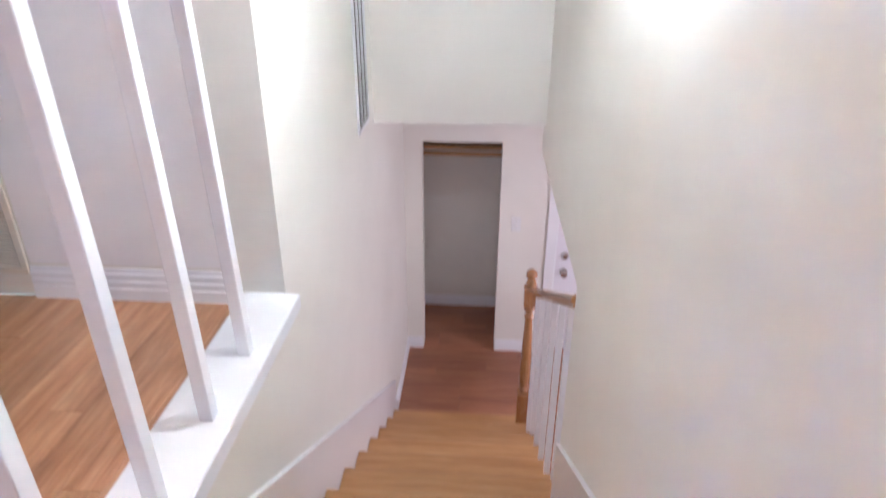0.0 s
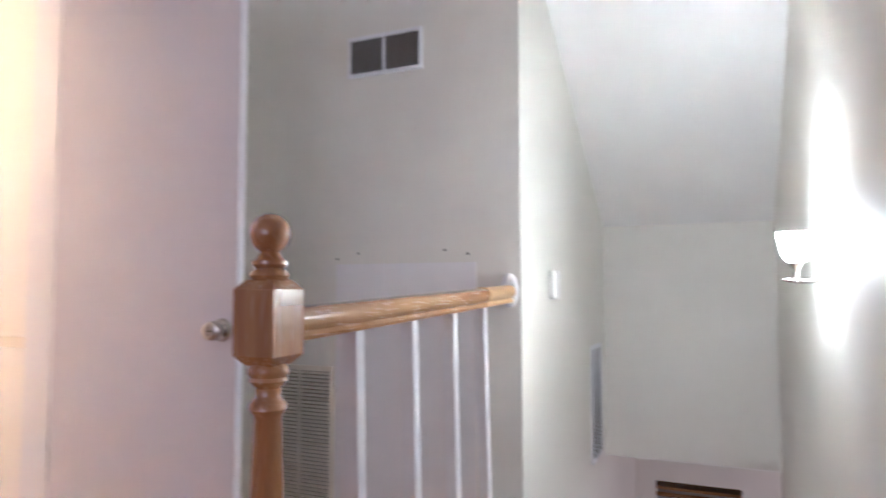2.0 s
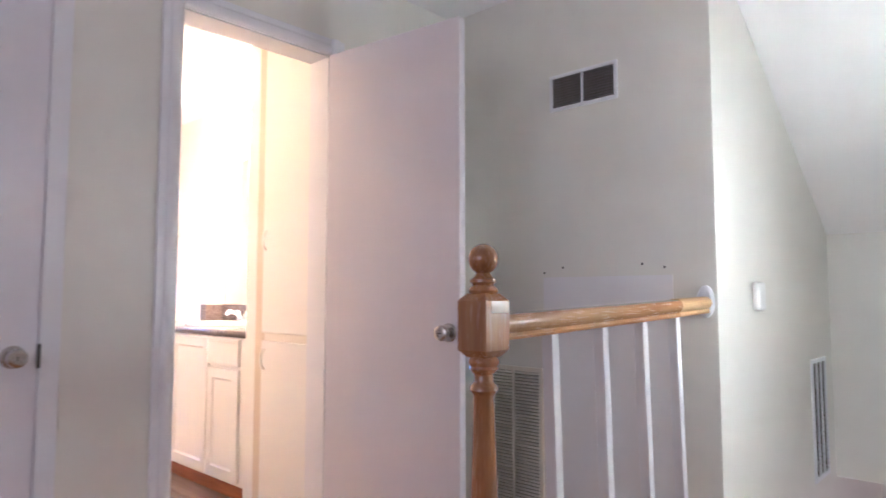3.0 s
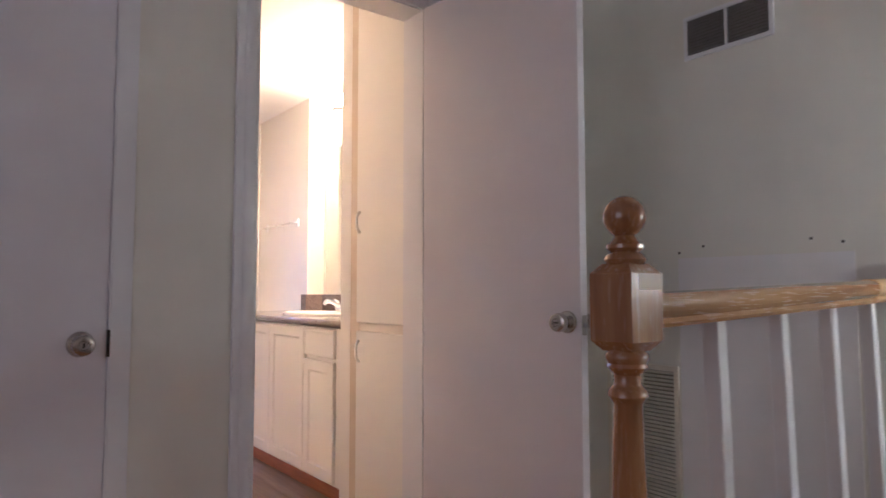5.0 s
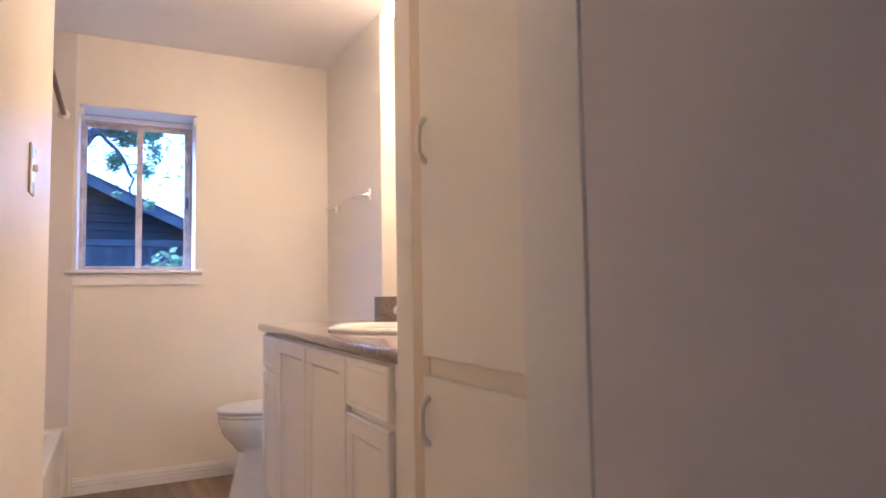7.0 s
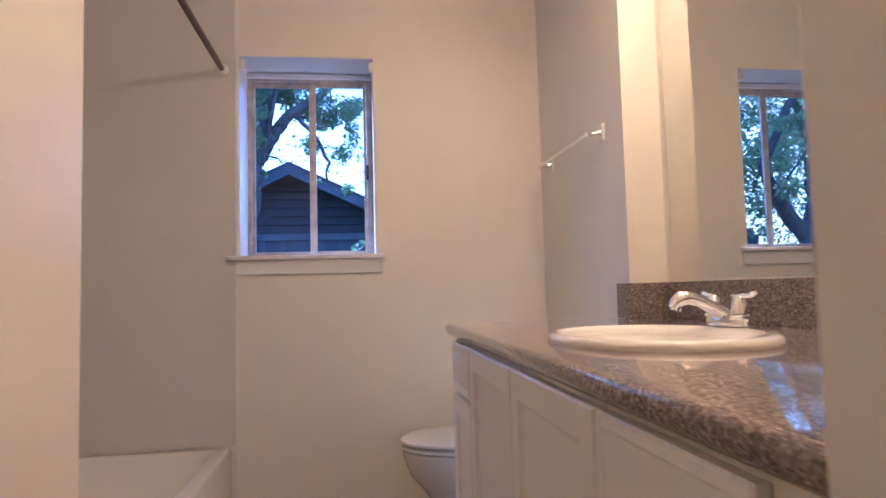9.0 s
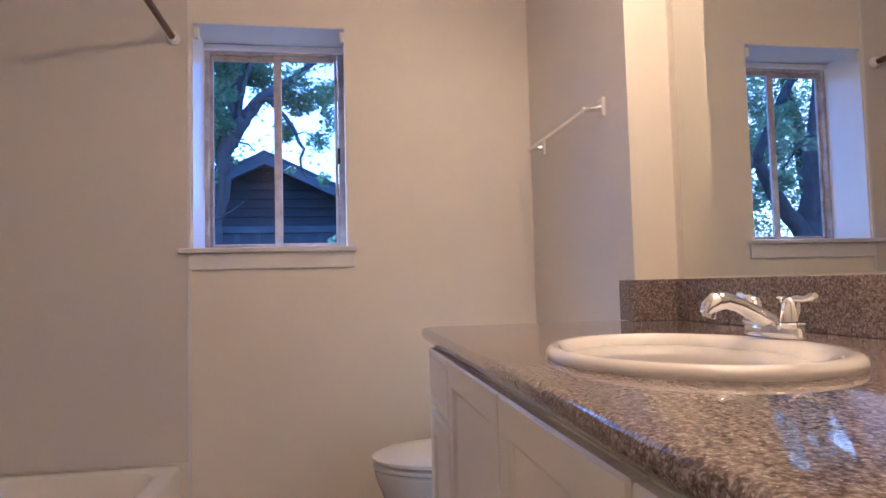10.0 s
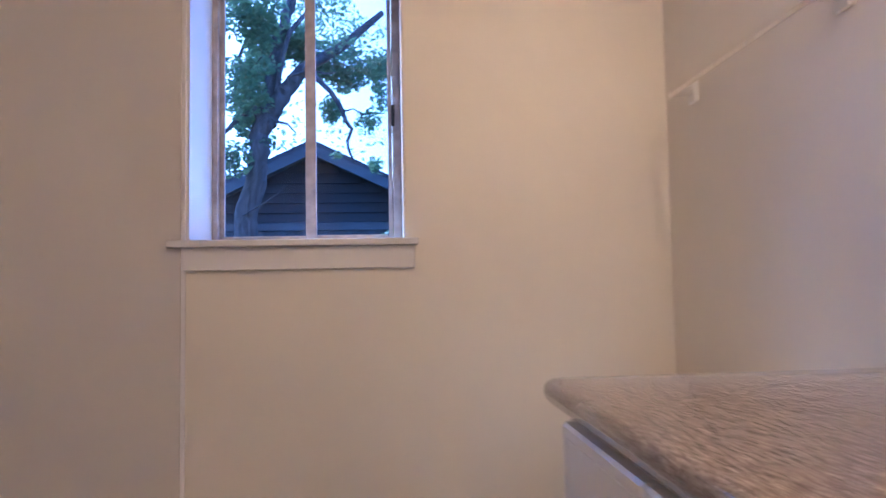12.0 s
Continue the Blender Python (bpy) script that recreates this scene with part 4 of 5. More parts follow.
def slab_with_hole():
    """Countertop slab, rounded along its front and open under the basin."""
    bm = bmesh.new()
    hx, hy, n = 0.215, 0.172, 40
    x0, x1, ybk = -3.568, VX1 + 0.0, MIRROR_Y - 0.002
    corner = [(-3.568, 0.989 + 0.018), (-3.568 + 0.006, 0.995), (-3.568 + 0.018, 0.989)]
    outer = [(x1, 0.989), (x1, ybk), (-3.503, ybk), (-3.503, TOWEL_Y - 0.001), (x0, TOWEL_Y - 0.001), *corner]
    inner = [(SINK[0] + hx * math.cos(2 * math.pi * i / n), SINK[1] + hy * math.sin(2 * math.pi * i / n)) for i in range(n)]
    ov = [bm.verts.new((x, y, CT)) for x, y in outer]
    iv = [bm.verts.new((x, y, CT)) for x, y in inner]
    edges = [bm.edges.new((l[i], l[(i + 1) % len(l)])) for l in (ov, iv) for i in range(len(l))]
    bmesh.ops.triangle_fill(bm, edges=edges, use_beauty=True)
    lows = [bm.verts.new((x, y, CT - 0.04)) for x, y in inner]
    for i in range(n):
        j = (i + 1) % n
        bm.faces.new((iv[i], lows[i], lows[j], iv[j]))
    # front and far end with a round nose
    steps = [(0.0, 0.0), (0.008, -0.002), (0.013, -0.008), (0.014, -0.018), (0.010, -0.028), (0.002, -0.036), (-0.010, -0.040)]
    path = [((x1, 0.989), (0, -1)), ((-3.550, 0.989), (0, -1)), ((-3.562, 0.995), (-0.7, -0.7)), ((-3.568, 1.007), (-1, 0)), ((-3.568, TOWEL_Y - 0.001), (-1, 0))]
    cols = [[bm.verts.new((px + nx * o, py + ny * o, CT + d)) for o, d in steps] for (px, py), (nx, ny) in path]
    for a, b in zip(cols, cols[1:]):
        for i in range(len(steps) - 1):
            bm.faces.new((a[i], b[i], b[i + 1], a[i + 1]))
    bm.faces.new(cols[0] + [bm.verts.new((x1, 1.05, CT - 0.04)), bm.verts.new((x1, 1.05, CT))])
    under = [bm.verts.new(c) for c in ((x1, 0.998, CT - 0.04), (x1, 1.06, CT - 0.04), (-3.55, 1.06, CT - 0.04), (-3.55, 0.998, CT - 0.04))]
    bm.faces.new(under)
    bmesh.ops.remove_doubles(bm, verts=bm.verts[:], dist=1e-5)
    bmesh.ops.recalc_face_normals(bm, faces=bm.faces[:])
    for f in bm.faces:
        if f.normal.z < -0.9 and abs(f.calc_center_median().z - CT) < 1e-4:
            f.normal_flip()
    return bm


part("slab", slab_with_hole(), GRANITE, counter)
SP = 1.000
part("backsplash", boxes(((-3.484, MIRROR_Y - 0.020, CT + 0.0005), (VX1, MIRROR_Y - 0.001, SP)), bevel=0.0015, segs=1), GRANITE, counter, soft=False)
part("side_splash", boxes(((-3.5045, TOWEL_Y - 0.0195, CT + 0.0005), (-3.4845, MIRROR_Y - 0.001, SP)), bevel=0.0015, segs=1), GRANITE, counter, soft=False)
part("side_splash", boxes(((-3.568, TOWEL_Y - 0.019, CT + 0.0005), (-3.505, TOWEL_Y - 0.001, SP)), bevel=0.0015, segs=1), GRANITE, counter, soft=False)
part("side_splash", boxes(((VX1 - 0.019, 1.03, CT + 0.0005), (VX1, MIRROR_Y - 0.0205, SP)), bevel=0.0015, segs=1), GRANITE, counter, soft=False)

# ---- basin and tap ----
basin = thing("sink", (SINK[0], SINK[1], CT), "oval white porcelain drop-in sink", "sink")


def rim(rx, ry, cy, z, back, n=72):
    """One level of the basin: an ellipse whose wall side is drawn out for the tap."""
    return [(rx * math.cos(2 * math.pi * k / n), cy + ry * math.sin(2 * math.pi * k / n) * (back if k < n / 2 else 1.0), z) for k in range(n)]


bm = loft([rim(*row) for row in ((0.2375, 0.1935, 0, -0.0008, 1.06), (0.2388, 0.1948, 0, 0.003, 1.06), (0.239, 0.195, 0, 0.007, 1.06), (0.2365, 0.1925, 0, 0.0125, 1.06), (0.231, 0.187, 0, 0.0165, 1.05),
                                 (0.225, 0.180, -0.001, 0.0175, 1.0), (0.219, 0.173, -0.003, 0.0155, 0.95), (0.214, 0.167, -0.005, 0.010, 0.92), (0.210, 0.162, -0.007, 0.0, 0.90), (0.204, 0.155, -0.010, -0.022, 0.90),
                                 (0.190, 0.142, -0.013, -0.060, 0.92), (0.160, 0.116, -0.014, -0.098, 0.95), (0.105, 0.074, -0.013, -0.125, 1.0), (0.03, 0.024, -0.012, -0.135, 1.0))])
part("bowl", bm, PORCELAIN, basin)
part("drain", lathe([(0.0, -0.130), (0.016, -0.130), (0.022, -0.132), (0.023, -0.136), (0.0, -0.137)], 20), CHROME, basin, "chrome drain")
part("overflow", lathe([(0.0, 0.0), (0.009, 0.001), (0.010, 0.004), (0.0, 0.003)], 14, "Y", (0.0, -0.160, -0.035)), DARK, basin, "dark overflow hole")

tap = thing("faucet", (SINK[0] - 0.066, 1.438, CT + 0.0185), "chrome two-handle bathroom faucet on the sink rim", "faucet")
bm = lathe([(0.0, 0.0), (0.080, 0.0), (0.083, 0.003), (0.081, 0.016), (0.074, 0.022), (0.0, 0.024)], 40, squash=(1.0, 0.34))
part("base_plate", bm, CHROME, tap)
# the spout is wide at its root, arches low and ends in a drooping round nose
rows_ = [(0.004, 0.016, 0.034, 0.016), (-0.016, 0.030, 0.028, 0.017), (-0.042, 0.046, 0.021, 0.015), (-0.070, 0.060, 0.018, 0.014), (-0.096, 0.068, 0.018, 0.016), (-0.116, 0.066, 0.018, 0.018), (-0.130, 0.056, 0.016, 0.015), (-0.137, 0.046, 0.013, 0.010)]
loops = []
for i in range(len(rows_)):
    y, z, w, h = rows_[i]
    y2, z2 = rows_[min(i + 1, len(rows_) - 1)][:2]
    y1, z1 = rows_[max(i - 1, 0)][:2]
    d = Vector((0, y2 - y1, z2 - z1)).normalized()
    up = Vector((1, 0, 0)).cross(d)
    loops.append([(w * math.cos(a), y + up.y * h * math.sin(a), z + up.z * h * math.sin(a)) for a in [2 * math.pi * k / 20 for k in range(20)]])
part("spout", loft(loops), CHROME, tap)
part("aerator", tube([(0, -0.127, 0.050), (0, -0.131, 0.038)], 0.0125, 18), CHROME, tap)
part("lift_rod", tube([(0, 0.022, 0.02), (0, 0.022, 0.062)], 0.0022, 8), CHROME, tap)
part("lift_knob", lathe([(0.0, 0.060), (0.004, 0.061), (0.005, 0.066), (0.009, 0.069), (0.009, 0.072), (0.0, 0.074)], 14, "Z", (0, 0.022, 0)), CHROME, tap)
for s in (-1, 1):
    part("collar", lathe([(0.0, 0.020), (0.023, 0.020), (0.0235, 0.025), (0.021, 0.028), (0.0, 0.029)], 24, "Z", (0.055 * s, 0, 0)), CHROME, tap)
    h = part("handle_body", lathe([(0.0, 0.028), (0.0205, 0.029), (0.0195, 0.042), (0.0165, 0.056), (0.0125, 0.067), (0.007, 0.072), (0.0, 0.073)], 24, "Z", (0.055 * s, 0, 0)), CHROME, tap)
    part("lever", tube([(0.052 * s, 0, 0.064), (0.068 * s, 0.002, 0.070), (0.086 * s, 0.004, 0.069), (0.102 * s, 0.005, 0.073), (0.112 * s, 0.005, 0.076)], [0.008, 0.0065, 0.0055, 0.0075, 0.005], 14), CHROME, h)

tap.scale = (0.82, 0.84, 0.86)

# ---- mirror, vanity light ----
mir = thing("wall_mirror", (0, 0, 0), "large frameless mirror above the backsplash", "mirror")
part("glass", boxes(((-3.462, MIRROR_Y - 0.006, SP + 0.004), (VX1 - 0.02, MIRROR_Y - 0.001, 2.06))), MIRROR, mir, soft=False)
part("edge_channel", boxes(((-3.462, MIRROR_Y - 0.009, SP + 0.0005), (VX1 - 0.02, MIRROR_Y - 0.001, SP + 0.0035))), CHROME, mir, soft=False)
bar = thing("vanity_light", (-2.70, MIRROR_Y, 2.235), "chrome bar with four lit globe bulbs on arms above the mirror", "wall lamp")
part("bar", boxes(((-0.38, -0.05, -0.045), (0.38, -0.001, 0.045)), bevel=0.006), CHROME, bar)
for k in range(4):
    x = -0.285 + 0.19 * k
    part("arm", tube([(x, -0.05, 0), (x, -0.15, 0.012), (x, -0.205, 0.004)], 0.010, 12), CHROME, bar)
    part("socket", tube([(x, -0.20, 0.005), (x, -0.228, 0)], 0.018, 16), CHROME, bar)
    part("bulb", lathe([(0.0, 0.0)] + [(0.042 * math.sin(radians(a)), 0.042 * (1 - math.cos(radians(a)))) for a in range(15, 180, 15)] + [(0.0, 0.084)], 20, "Y", (x, -0.310, 0)), BULB_GLOW, bar, "glowing globe bulb")

# ---- linen cabinet ----
LX0, LX1, LF = -1.901, -1.252, 0.972
lin = thing("linen_cabinet", (0, 0, 0), "tall white linen cabinet with an upper and a lower door", "cabinet")
part("body", boxes(((LX0, LF, 0.0005), (LX1, MIRROR_Y - 0.002, BATH_Z - 0.001)), bevel=0.002), CREAM, lin, "cream face frame", soft=False)
# flat strip; the shade of the return beside the doors is in its colour
part("scribe_strip", boxes(((-1.8105, LF - 0.0030, 0.0005), (-1.7325, LF - 0.0008, BATH_Z - 0.002)), bevel=0.0005, segs=1), RETURN_SHADE, lin, "tan strip coloured as the shaded return beside the doors", soft=False)
part("stile", boxes(((LX0, LF - 0.0035, 0.0005), (-1.811, LF - 0.0008, BATH_Z - 0.002)), bevel=0.001), CABINET, lin, "white painted stile", soft=False)
part("filler_strip", boxes(((-1.312, LF - 0.004, 0.0005), (LX1, LF - 0.0008, BATH_Z - 0.002)), bevel=0.001), CABINET, lin, soft=False)


def linen_door(z0, z1, pull):
    d = part("door", boxes(((-1.732, LF - 0.019, z0), (-1.318, LF - 0.0008, z1)), bevel=0.004), CABINET, lin, soft=False)
    x = -1.704
    part("handle", tube([(x, LF - 0.018, pull - 0.044), (x, LF - 0.026, pull - 0.041), (x, LF - 0.034, pull - 0.026), (x, LF - 0.036, pull), (x, LF - 0.034, pull + 0.026),
                         (x, LF - 0.026, pull + 0.041), (x, LF - 0.018, pull + 0.044)], [0.008, 0.0065, 0.006, 0.006, 0.006, 0.0065, 0.008], 10), CABINET, d, "white arched pull")


linen_door(0.889, 2.32, 1.330)
linen_door(0.06, 0.852, 0.764)

# ---- toilet ----
wc = thing("toilet", (-3.975, 1.20, 0.0), "white porcelain toilet with a closed seat", "toilet")


def oval(cx, cy, rx, ry, z, front=1.0, n=36):
    return [(cx + rx * math.cos(2 * math.pi * i / n), cy + ry * math.sin(2 * math.pi * i / n) * (front if math.sin(2 * math.pi * i / n) < 0 else 1.0), z) for i in range(n)]


part("bowl", loft([oval(0, 0.0, 0.125, 0.26, 0.0, 1.10), oval(0, 0.0, 0.12, 0.255, 0.03, 1.09), oval(0, 0.0, 0.108, 0.24, 0.14, 1.06), oval(0, 0.0, 0.104, 0.23, 0.225, 1.05),
                   oval(0, -0.01, 0.130, 0.22, 0.262, 1.17), oval(0, -0.02, 0.163, 0.22, 0.310, 1.32), oval(0, -0.03, 0.178, 0.22, 0.375, 1.38), oval(0, -0.03, 0.18, 0.22, 0.398, 1.40),
                   oval(0, -0.03, 0.174, 0.215, 0.405, 1.40)]), PORCELAIN, wc)
part("seat", loft([oval(0, -0.03, 0.172, 0.21, 0.407, 1.42), oval(0, -0.03, 0.184, 0.22, 0.411, 1.42), oval(0, -0.03, 0.184, 0.22, 0.420, 1.42), oval(0, -0.03, 0.176, 0.212, 0.424, 1.42)]), PLASTIC, wc)
part("lid", loft([oval(0, -0.03, 0.150, 0.18, 0.4245, 1.42), oval(0, -0.03, 0.150, 0.18, 0.433, 1.42), oval(0, -0.03, 0.186, 0.222, 0.4335, 1.42), oval(0, -0.03, 0.186, 0.222, 0.443, 1.42), oval(0, -0.03, 0.172, 0.21, 0.452, 1.42),
                  oval(0, -0.03, 0.10, 0.12, 0.457, 1.42)]), PLASTIC, wc)
part("tank", boxes(((-0.215, 0.19, 0.39), (0.215, 0.362, 0.73)), bevel=0.025, segs=3), PORCELAIN, wc)
part("tank_lid", boxes(((-0.225, 0.18, 0.731), (0.225, 0.366, 0.765)), bevel=0.010, segs=3), PORCELAIN, wc)
part("flush_lever", tube([(-0.16, 0.188, 0.68), (-0.16, 0.172, 0.68), (-0.10, 0.168, 0.672)], 0.006), CHROME, wc)

# ---- towel bar ----
tb = thing("towel_bar", (0, TOWEL_Y, 1.532), "thin chrome towel bar on white square mounts", "towel bar")
for x in (-3.672, -4.245):
    part("mount", boxes(((x - 0.022, -0.012, -0.03), (x + 0.022, -0.0005, 0.03)), bevel=0.004), PLASTIC, tb, "white square mount")
    part("post", tube([(x, -0.012, 0), (x, -0.03, -0.002), (x, -0.056, -0.006), (x, -0.066, -0.008)], [0.014, 0.010, 0.009, 0.010], 14), CHROME, tb)
part("bar", tube([(-3.66, -0.062, -0.008), (-4.257, -0.062, -0.008)], 0.006, 12), CHROME, tb)

# ---- outside ----
structure("ground", boxes(((-400, -400, -2.75), (400, 400, -2.6))), SOIL, "dark lawn behind the house", "ground")
SX, PK_Y, PK_Z, PITCH = -9.5, -0.045, 2.49, 0.475
shed = thing("shed", (0, 0, 0), "dark gabled shed with horizontal siding and grey trim", "shed")
part("wall", sweep([(PK_Y - 2.6, -2.6), (PK_Y + 2.6, -2.6), (PK_Y + 2.6, PK_Z - 2.6 * PITCH), (PK_Y, PK_Z), (PK_Y - 2.6, PK_Z - 2.6 * PITCH)], "x", SX - 4.0, SX - 0.04), SIDING, shed, soft=False)
for s in (-1, 1):
    prof = [(PK_Y, PK_Z + 0.02), (PK_Y + s * 3.0, PK_Z + 0.02 - 3.0 * PITCH), (PK_Y + s * 3.0, PK_Z + 0.07 - 3.0 * PITCH), (PK_Y, PK_Z + 0.07)]
    part("roof", sweep(prof, "x", SX - 4.2, SX + 0.35), SHINGLE, shed, "dark asphalt shingle roof", soft=False)
    prof = [(PK_Y, PK_Z - 0.085), (PK_Y + s * 3.0, PK_Z - 0.085 - 3.0 * PITCH), (PK_Y + s * 3.0, PK_Z + 0.02 - 3.0 * PITCH), (PK_Y, PK_Z + 0.02)]
    part("barge_board", sweep(prof, "x", SX + 0.31, SX + 0.35), SHED_TRIM, shed, "grey barge board", soft=False)
    prof = [(PK_Y, PK_Z - 0.02), (PK_Y + s * 3.0, PK_Z - 0.02 - 3.0 * PITCH), (PK_Y + s * 3.0, PK_Z + 0.018 - 3.0 * PITCH), (PK_Y, PK_Z + 0.018)]
    part("soffit", sweep(prof, "x", SX - 0.03, SX + 0.309), SHED_TRIM, shed, soft=False)
lap = 0.105
k = 0
while 1.74 + lap * k < PK_Z - 0.1:
    z = 1.74 + lap * k
    half = min(2.6, (PK_Z - z - lap) / PITCH)
    if half > 0.1:
        part("lap_board", sweep([(SX - 0.03, z), (SX + 0.014, z), (SX - 0.022, z + lap + 0.01), (SX - 0.03, z + lap + 0.01)], "y", PK_Y - half, PK_Y + half), SIDING, shed, soft=False)
    k += 1
part("band", boxes(((SX - 0.03, PK_Y - 2.6, 1.655), (SX + 0.03, PK_Y + 2.6, 1.735))), SHED_TRIM, shed, "grey trim band", soft=False)
for k in range(-11, 12):
    y = PK_Y + 0.235 * k
    part("board", boxes(((SX - 0.03, y - 0.105, -2.6), (SX - 0.008, y + 0.105, 1.654))), FENCE, shed, soft=False)
    part("batten", boxes(((SX - 0.008, y + 0.09, -2.6), (SX + 0.012, y + 0.145, 1.653))), SHED_TRIM, shed, soft=False)


def tree(name, limbs, crowns, label, seed, leaf=0.06, foliage=LEAF, thick=1.0):
    """limbs: (points, radii). crowns: (centre, radii, how many leaves)."""
    rnd = random.Random(seed)
    t = thing(name, (0, 0, 0), label, "tree")
    bm = bmesh.new()
    for pts, radii in limbs:
        pts = [Vector(p) for p in pts]
        fine, rad = [], []
        for i in range(len(pts) - 1):
            for s in range(4):
                f = s / 4
                fine.append(pts[i].lerp(pts[i + 1], f) + Vector((rnd.uniform(-1, 1), rnd.uniform(-1, 1), 0)) * radii[i] * 0.25)
                rad.append(radii[i] + (radii[i + 1] - radii[i]) * f)
        fine.append(pts[-1]), rad.append(radii[-1])
        tube(fine, rad, 10, bm)
    part("trunk", bm, BARK, t)
    verts, faces = [], []
    for c, r, n in crowns:
        for _ in range(int(n * thick)):
            d = Vector((rnd.gauss(0, 1), rnd.gauss(0, 1), rnd.gauss(0, 1))).normalized() * rnd.random() ** 0.45
            p = Vector(c) + Vector((d.x * r[0], d.y * r[1], d.z * r[2]))
            if noise.noise(p * 2.2) < -0.08:
                continue
            e = Euler((rnd.uniform(-0.9, 0.9), rnd.uniform(-0.9, 0.9), rnd.uniform(0, 6.28)))
            s = leaf * rnd.uniform(0.6, 1.3)
            base = len(verts)
            for q in ((0, -0.5, 0), (0.28, -0.1, 0.05), (0.2, 0.25, 0.03), (0, 0.6, 0), (-0.2, 0.25, 0.03), (-0.28, -0.1, 0.05)):
                v = Vector(q) * s
                v.rotate(e)
                verts.append(p + v)
            faces += [(base, base + 1, base + 2, base + 3), (base, base + 3, base + 4, base + 5)]
    me = bpy.data.meshes.new("crown")
    me.from_pydata(verts, [], faces)
    me.materials.append(foliage)
    ob = new("crown", me)
    ob.parent = t
    return t


